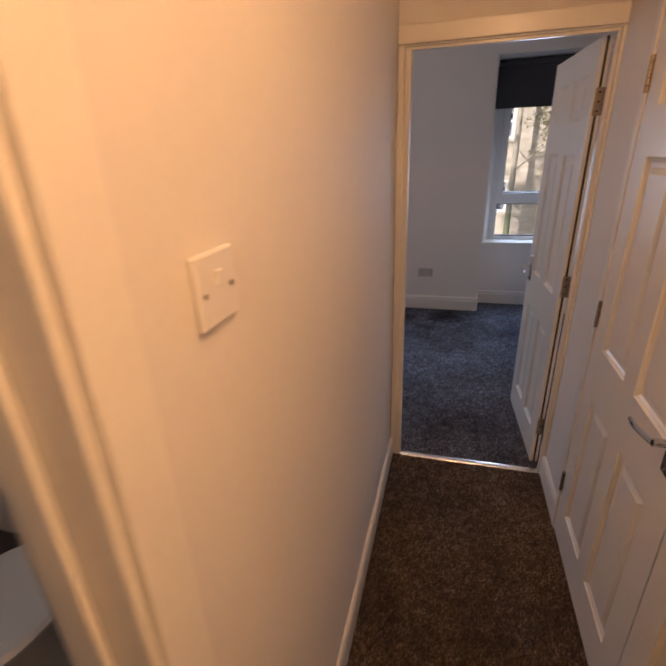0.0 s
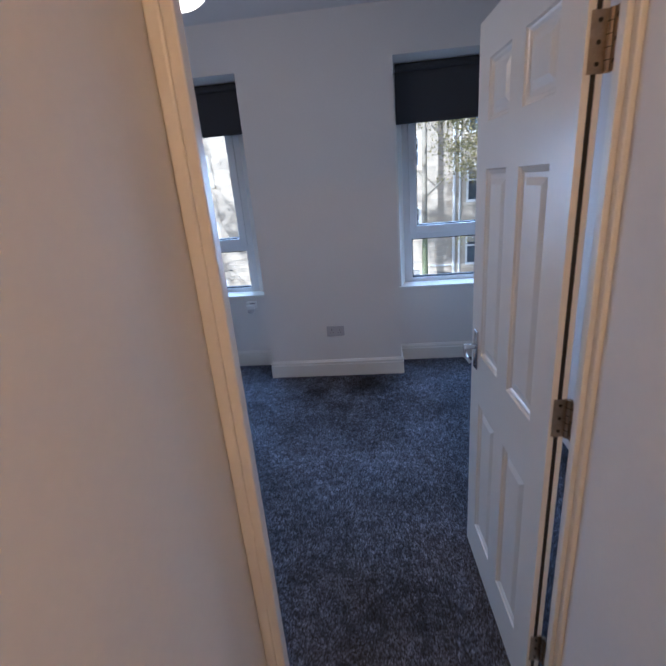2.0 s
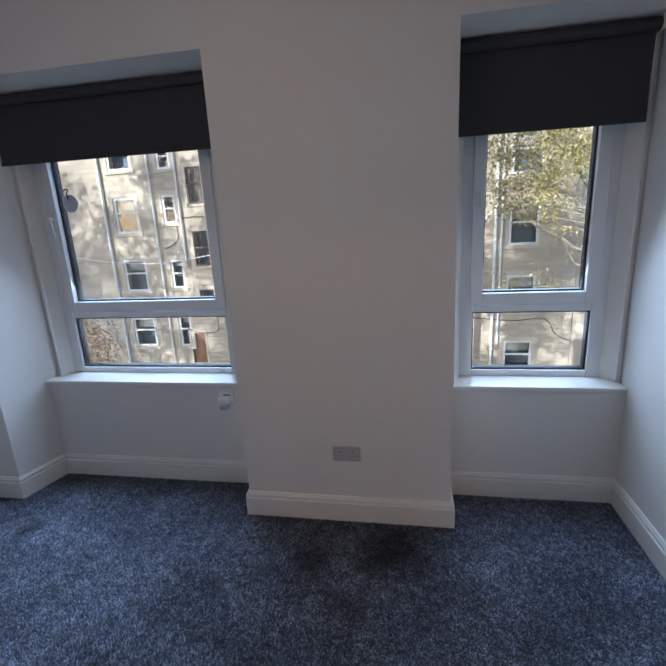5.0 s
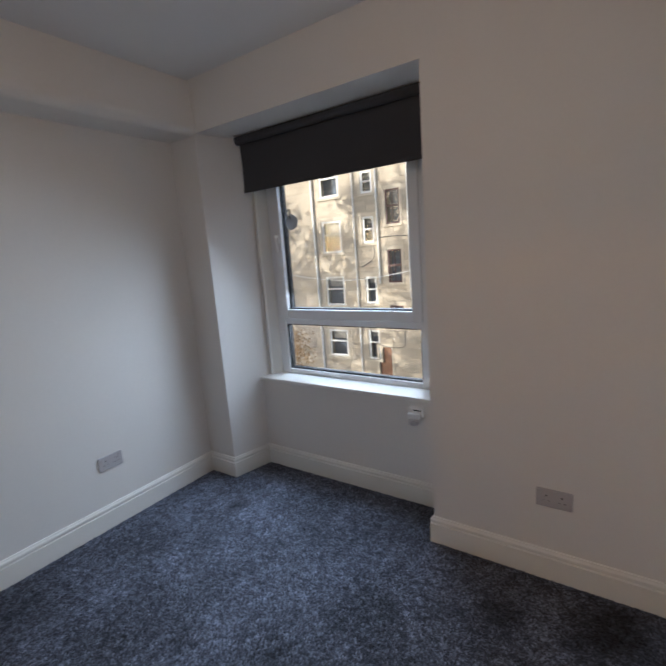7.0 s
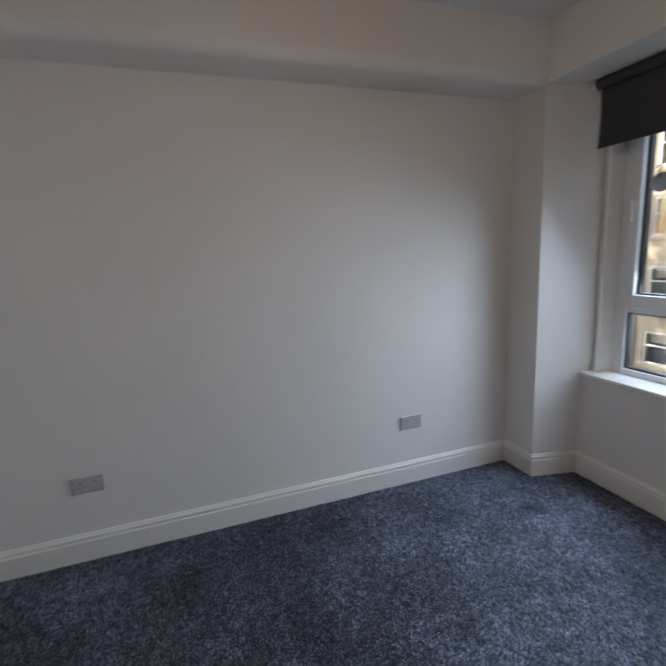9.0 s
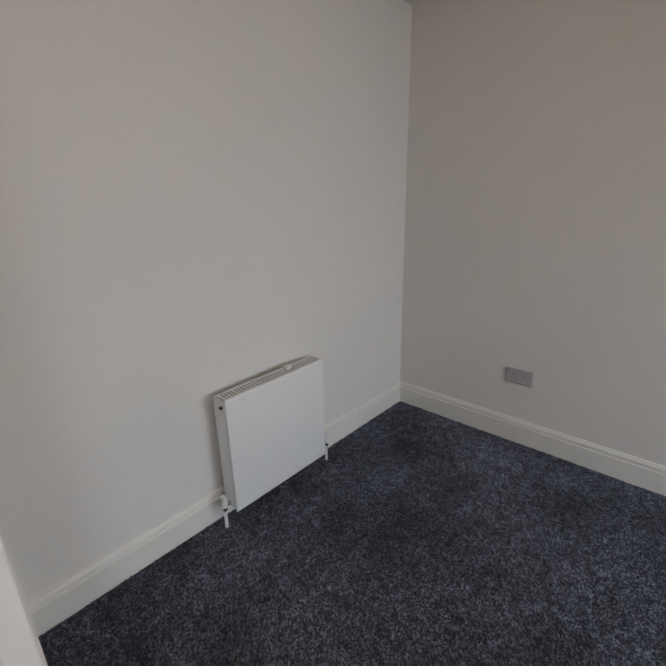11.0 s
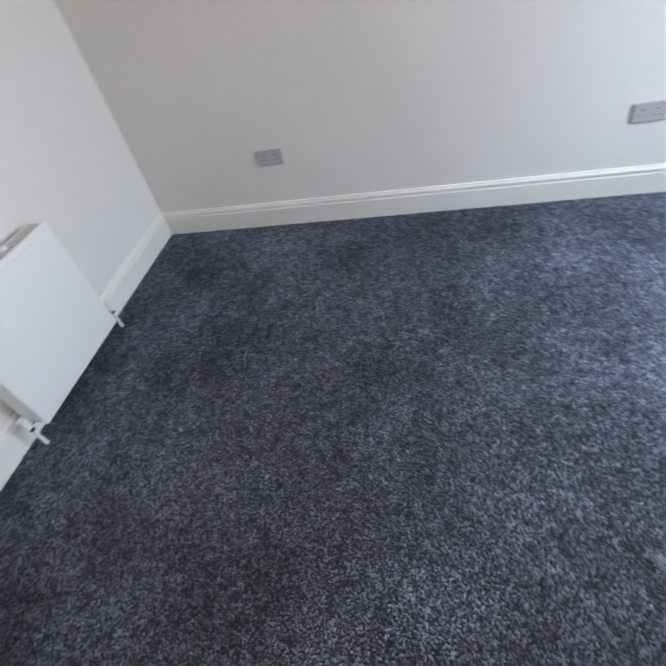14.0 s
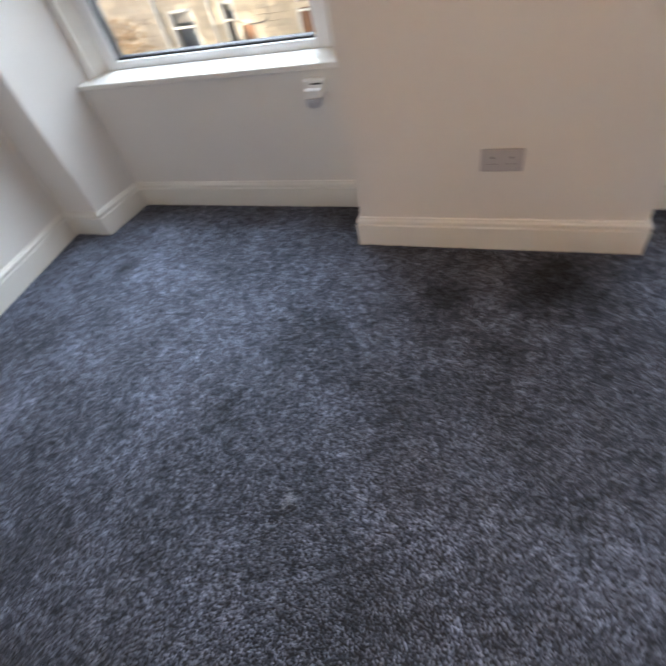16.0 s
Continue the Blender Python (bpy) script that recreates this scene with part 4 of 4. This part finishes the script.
for q in ([(-13.2, FY - 0.05, -2.7), (-12.0, FY - 0.05, -2.6), (-11.2, FY - 0.05, -3.9), (-9.6, FY - 0.05, -4.0), (-9.3, FY - 0.05, -2.9), (-7, FY - 0.05, -2.6)],
          [(-12, FY - 0.05, 0.6), (-11.2, FY - 0.05, 1.1), (-11.0, FY - 0.05, 2.1), (-9, FY - 0.05, 2.15)],
          [(4.0, FY - 0.05, -3.4), (6, FY - 0.05, -3.6), (7.4, FY - 0.05, -3.5), (8.0, FY - 0.05, -4.3), (8.6, FY - 0.05, -4.6)]):
    cable(q, 0.018, SLATE, "cable", "dark cable clipped to the wall")
cable([(3.4, FY - 0.1, -2.9), (4.0, FY - 0.1, -3.05), (4.9, FY - 0.1, -3.05)], 0.05, PIPE, "waste_pipe", "pale branch waste pipe")
part("flue_box", box(Vector((7.15, FY - 0.22, -3.1)) - HO, Vector((7.6, FY + 0.02, -2.65)) - HO, 0.02), PIPE, house, "grey boiler flue box")

# far gable beside it, catching the sun
far = thing("far_building", pose(20, 20.12, GZ), "pale sunlit building beyond the tenement's corner", "building")
part("wall", box((-11.25, 0, 0), (14, 8, 13)), STONE_DRESSED, far)
for k in range(4):
    for j in range(3):
        # plain sheet for a window, dim glass painted in its colour
        part("window", box((-7.5 + 3.5 * k, -0.03, 1.2 + 3.4 * j), (-6.4 + 3.5 * k, 0.02, 3.0 + 3.4 * j)), PAINTED_DIM, far)


def leaves(bm_verts, bm_faces, rnd, centre, spread, count, size):
    for _ in range(count):
        c = Vector(centre) + Vector((rnd.gauss(0, 1), rnd.gauss(0, 1), rnd.gauss(0, 0.8))) * spread
        a = Vector((rnd.uniform(-1, 1), rnd.uniform(-1, 1), rnd.uniform(-1, 1))).normalized()
        b = a.cross(Vector((rnd.uniform(-1, 1), rnd.uniform(-1, 1), rnd.uniform(-1, 1)))).normalized()
        s = size * rnd.uniform(0.6, 1.4)
        i = len(bm_verts)
        n = a.cross(b) * s * 0.18
        bm_verts += [c - a * s, c + b * s * 0.45 + n, c + a * s, c - b * s * 0.45 + n]
        bm_faces += [(i, i + 1, i + 2), (i, i + 2, i + 3)]


def leafy_tree(label, base, height, girth, centre, radii, clumps, per, spread, size, seed, gap=-0.12, boughs=()):
    """A tree whose limbs reach out to leaf clumps strewn unevenly through its crown; boughs are long limbs of its own."""
    rnd = random.Random(seed)
    t = thing("tree", pose(*base), label, "tree")
    c = Vector(centre) - Vector(base)
    wood = bmesh.new()
    axis = [Vector((0, 0, 0)), Vector((0.1, 0, height * 0.35)), Vector((-0.15, 0.1, height * 0.65)), Vector((0.1, 0, height))]
    for k in range(3):
        rod(axis[k], axis[k + 1], girth * (1 - 0.25 * k), girth * (1 - 0.25 * (k + 1)), 12, bm=wood)
    vs, fs = [], []
    for k in range(clumps):
        while True:
            q = Vector((rnd.uniform(-1, 1), rnd.uniform(-1, 1), rnd.uniform(-1, 1)))
            if q.length < 1 and noise.noise(q * 2.3 + Vector((seed, 0, 0))) > gap:
                break
        e = c + Vector(q[i] * radii[i] for i in range(3))
        leaves(vs, fs, rnd, e, spread, per, size)
        if k % 9 == 0:
            h = max(height * 0.3, min(height * 0.97, e.z - rnd.uniform(0.6, 2.2)))
            a = Vector((axis[1].x, 0, h))
            m = a.lerp(e, 0.5) + Vector((rnd.uniform(-0.3, 0.3), rnd.uniform(-0.3, 0.3), -0.25))
            rod(a, m, 0.04, 0.02, 6, bm=wood)
            rod(m, e, 0.02, 0.007, 5, bm=wood)
    for start, end, r in boughs:
        a, e = Vector(start) - Vector(base), Vector(end) - Vector(base)
        last = a
        for k in range(1, 8):
            q = a.lerp(e, k / 7) + Vector((rnd.uniform(-0.06, 0.06), 0, rnd.uniform(-0.10, 0.10)))
            rod(last, q, r * (1.08 - k / 8), r * (1.0 - k / 8), 7, bm=wood)
            for _ in range(2):
                tip = q + Vector((rnd.uniform(-0.7, 0.3), rnd.uniform(-0.3, 0.3), rnd.uniform(-0.45, 0.5)))
                rod(q, tip, 0.012, 0.004, 5, bm=wood)
                if rnd.random() < 0.55:
                    leaves(vs, fs, rnd, tip, 0.16, 26, size)
            last = q
    part("trunk", wood, BARK, t, smooth=True)
    me = bpy.data.meshes.new("crown")
    me.from_pydata(vs, [], fs)
    me.materials.append(LEAF)
    ob = new("crown", me)
    ob.parent = t


leafy_tree("broad-leaved tree with thinning yellow-green autumn leaves", (7.3, 13.4, GZ), 13.0, 0.24, (5.5, 13.2, 5.4), (4.2, 1.8, 4.4), 520, 62, 0.22, 0.052, 3, -0.02,
           (((7.2, 13.3, -0.2), (3.6, 13.0, 2.0), 0.07), ((7.2, 13.3, -1.4), (4.3, 13.1, -0.6), 0.04), ((7.2, 13.2, 1.2), (4.6, 13.0, 4.6), 0.10)))
# unseen trees, added beside the yard to dapple the sunlight on the tenement
for base, centre, radii, clumps, seed, gap in (((-25.5, -3.0, GZ), (-25.0, -3.0, 9.8), (6.5, 1.6, 6.6), 95, 12, 0.08), ((-34.0, -3.4, GZ), (-33.5, -3.4, 9.8), (4.2, 1.6, 6.0), 70, 27, 0.0), ((-7.6, -3.0, GZ), (-7.4, -3.0, 7.4), (3.0, 1.4, 5.2), 62, 31, -0.1)):
    leafy_tree("unseen tall broad-leaved tree in autumn leaf, added to dapple the sunlight", base, 16.0, 0.24, centre, radii, clumps, 110, 0.5, 0.16, seed, gap)

slim = thing("tree", pose(3.35, 18.4, GZ), "slim pale-barked tree trunk, mossy towards its foot", "tree")
bm = rod((0, 0, 4.6), (0.02, 0, 9.0), 0.13, 0.115, 12)
rod((0.02, 0, 9.0), (0.0, 0.05, 15.0), 0.115, 0.08, 12, bm=bm)
for k in range(9):
    z = 6.5 + k * 0.9
    a = k * 2.4
    rod((0, 0, z), (1.3 * math.cos(a), 0.6 * math.sin(a), z + 1.1), 0.045, 0.012, 6, bm=bm)
part("trunk", bm, BARK, slim, smooth=True)
part("foot", rod((0, 0, 0), (0, 0, 4.6), 0.17, 0.13, 12), BARK_GREEN, slim, "mossy green lower trunk", True)

hedge_v, hedge_f = [], []
rnd = random.Random(5)
for _ in range(130):
    c = (rnd.uniform(-18.3, -14.9), rnd.uniform(17.0, 18.6), GZ + rnd.uniform(0.1, 2.9))
    leaves(hedge_v, hedge_f, rnd, c, 0.28, 26, 0.075)
me = bpy.data.meshes.new("hedge")
me.from_pydata(hedge_v, [], hedge_f)
me.materials.append(LEAF_GOLD)
hedge = tagged(new("hedge", me), "golden autumn shrub against the wall", "shrub", kind="stuff")


# ---- carpet pile: short leaning tufts over the floors ----
def pile(name, areas, step, height, material, parent, label, seed):
    """Tufts as small leaning three-sided points on a shaken grid; their lean drifts in brushed patches."""
    rng = np.random.default_rng(seed)
    spots = []
    for x0, x1, y0, y1 in areas:
        gx, gy = np.meshgrid(np.arange(x0, x1, step), np.arange(y0, y1, step))
        spots.append(np.stack([gx.ravel(), gy.ravel()], 1))
    p = np.concatenate(spots)
    p += rng.uniform(-0.5, 0.5, p.shape) * step
    n = len(p)
    lean = np.zeros((n, 2))
    for k in range(10):
        w = rng.normal(0, 1.0, 2) * (1.5 + 1.6 * k)
        f = np.sin(p @ w + rng.uniform(0, 6.28))
        lean += f[:, None] * rng.normal(0, 1, 2) / (1 + 0.35 * k)
    lean = lean * 0.0016 + rng.normal(0, 0.0034, (n, 2))
    turn = rng.uniform(0, 6.28, n)
    size = step * rng.uniform(0.55, 0.85, n)
    v = np.zeros((n, 4, 3))
    for k in range(3):
        a = turn + k * 2.0944
        v[:, k, 0] = p[:, 0] + size * np.cos(a)
        v[:, k, 1] = p[:, 1] + size * np.sin(a)
        v[:, k, 2] = 0.0012
    v[:, 3, :2] = p + lean
    v[:, 3, 2] = height * rng.uniform(0.65, 1.15, n)
    tri = np.array([(0, 1, 3), (1, 2, 3), (2, 0, 3)])
    f = (np.arange(n)[:, None, None] * 4 + tri[None]).reshape(-1)
    me = bpy.data.meshes.new(name)
    me.vertices.add(n * 4)
    me.vertices.foreach_set("co", v.reshape(-1))
    me.loops.add(len(f))
    me.loops.foreach_set("vertex_index", f.astype(np.int32))
    me.polygons.add(n * 3)
    me.polygons.foreach_set("loop_start", np.arange(0, n * 9, 3, dtype=np.int32))
    me.update(calc_edges=True)
    me.materials.append(material)
    ob = new(name, me)
    ob.parent = parent
    return tagged(ob, label, kind="stuff")


pile("carpet_pile", [(XL, PX0, YB, DY1), (XL, 2.01, DY1, YF), (-1.46, PIL0, YF, YN), (PIL1, 2.01, YF, YN), (DX0, DX1, DY0 + 0.022, DY1)], 0.0068, 0.010, PILE, bed_floor, "short dark blue-grey twist pile", 2)
pile("carpet_pile", [(PX1, HX, -5.3, DY0 - 0.012)], 0.0068, 0.010, HALL_PILE, hall_floor, "short dark brown-grey twist pile", 3)
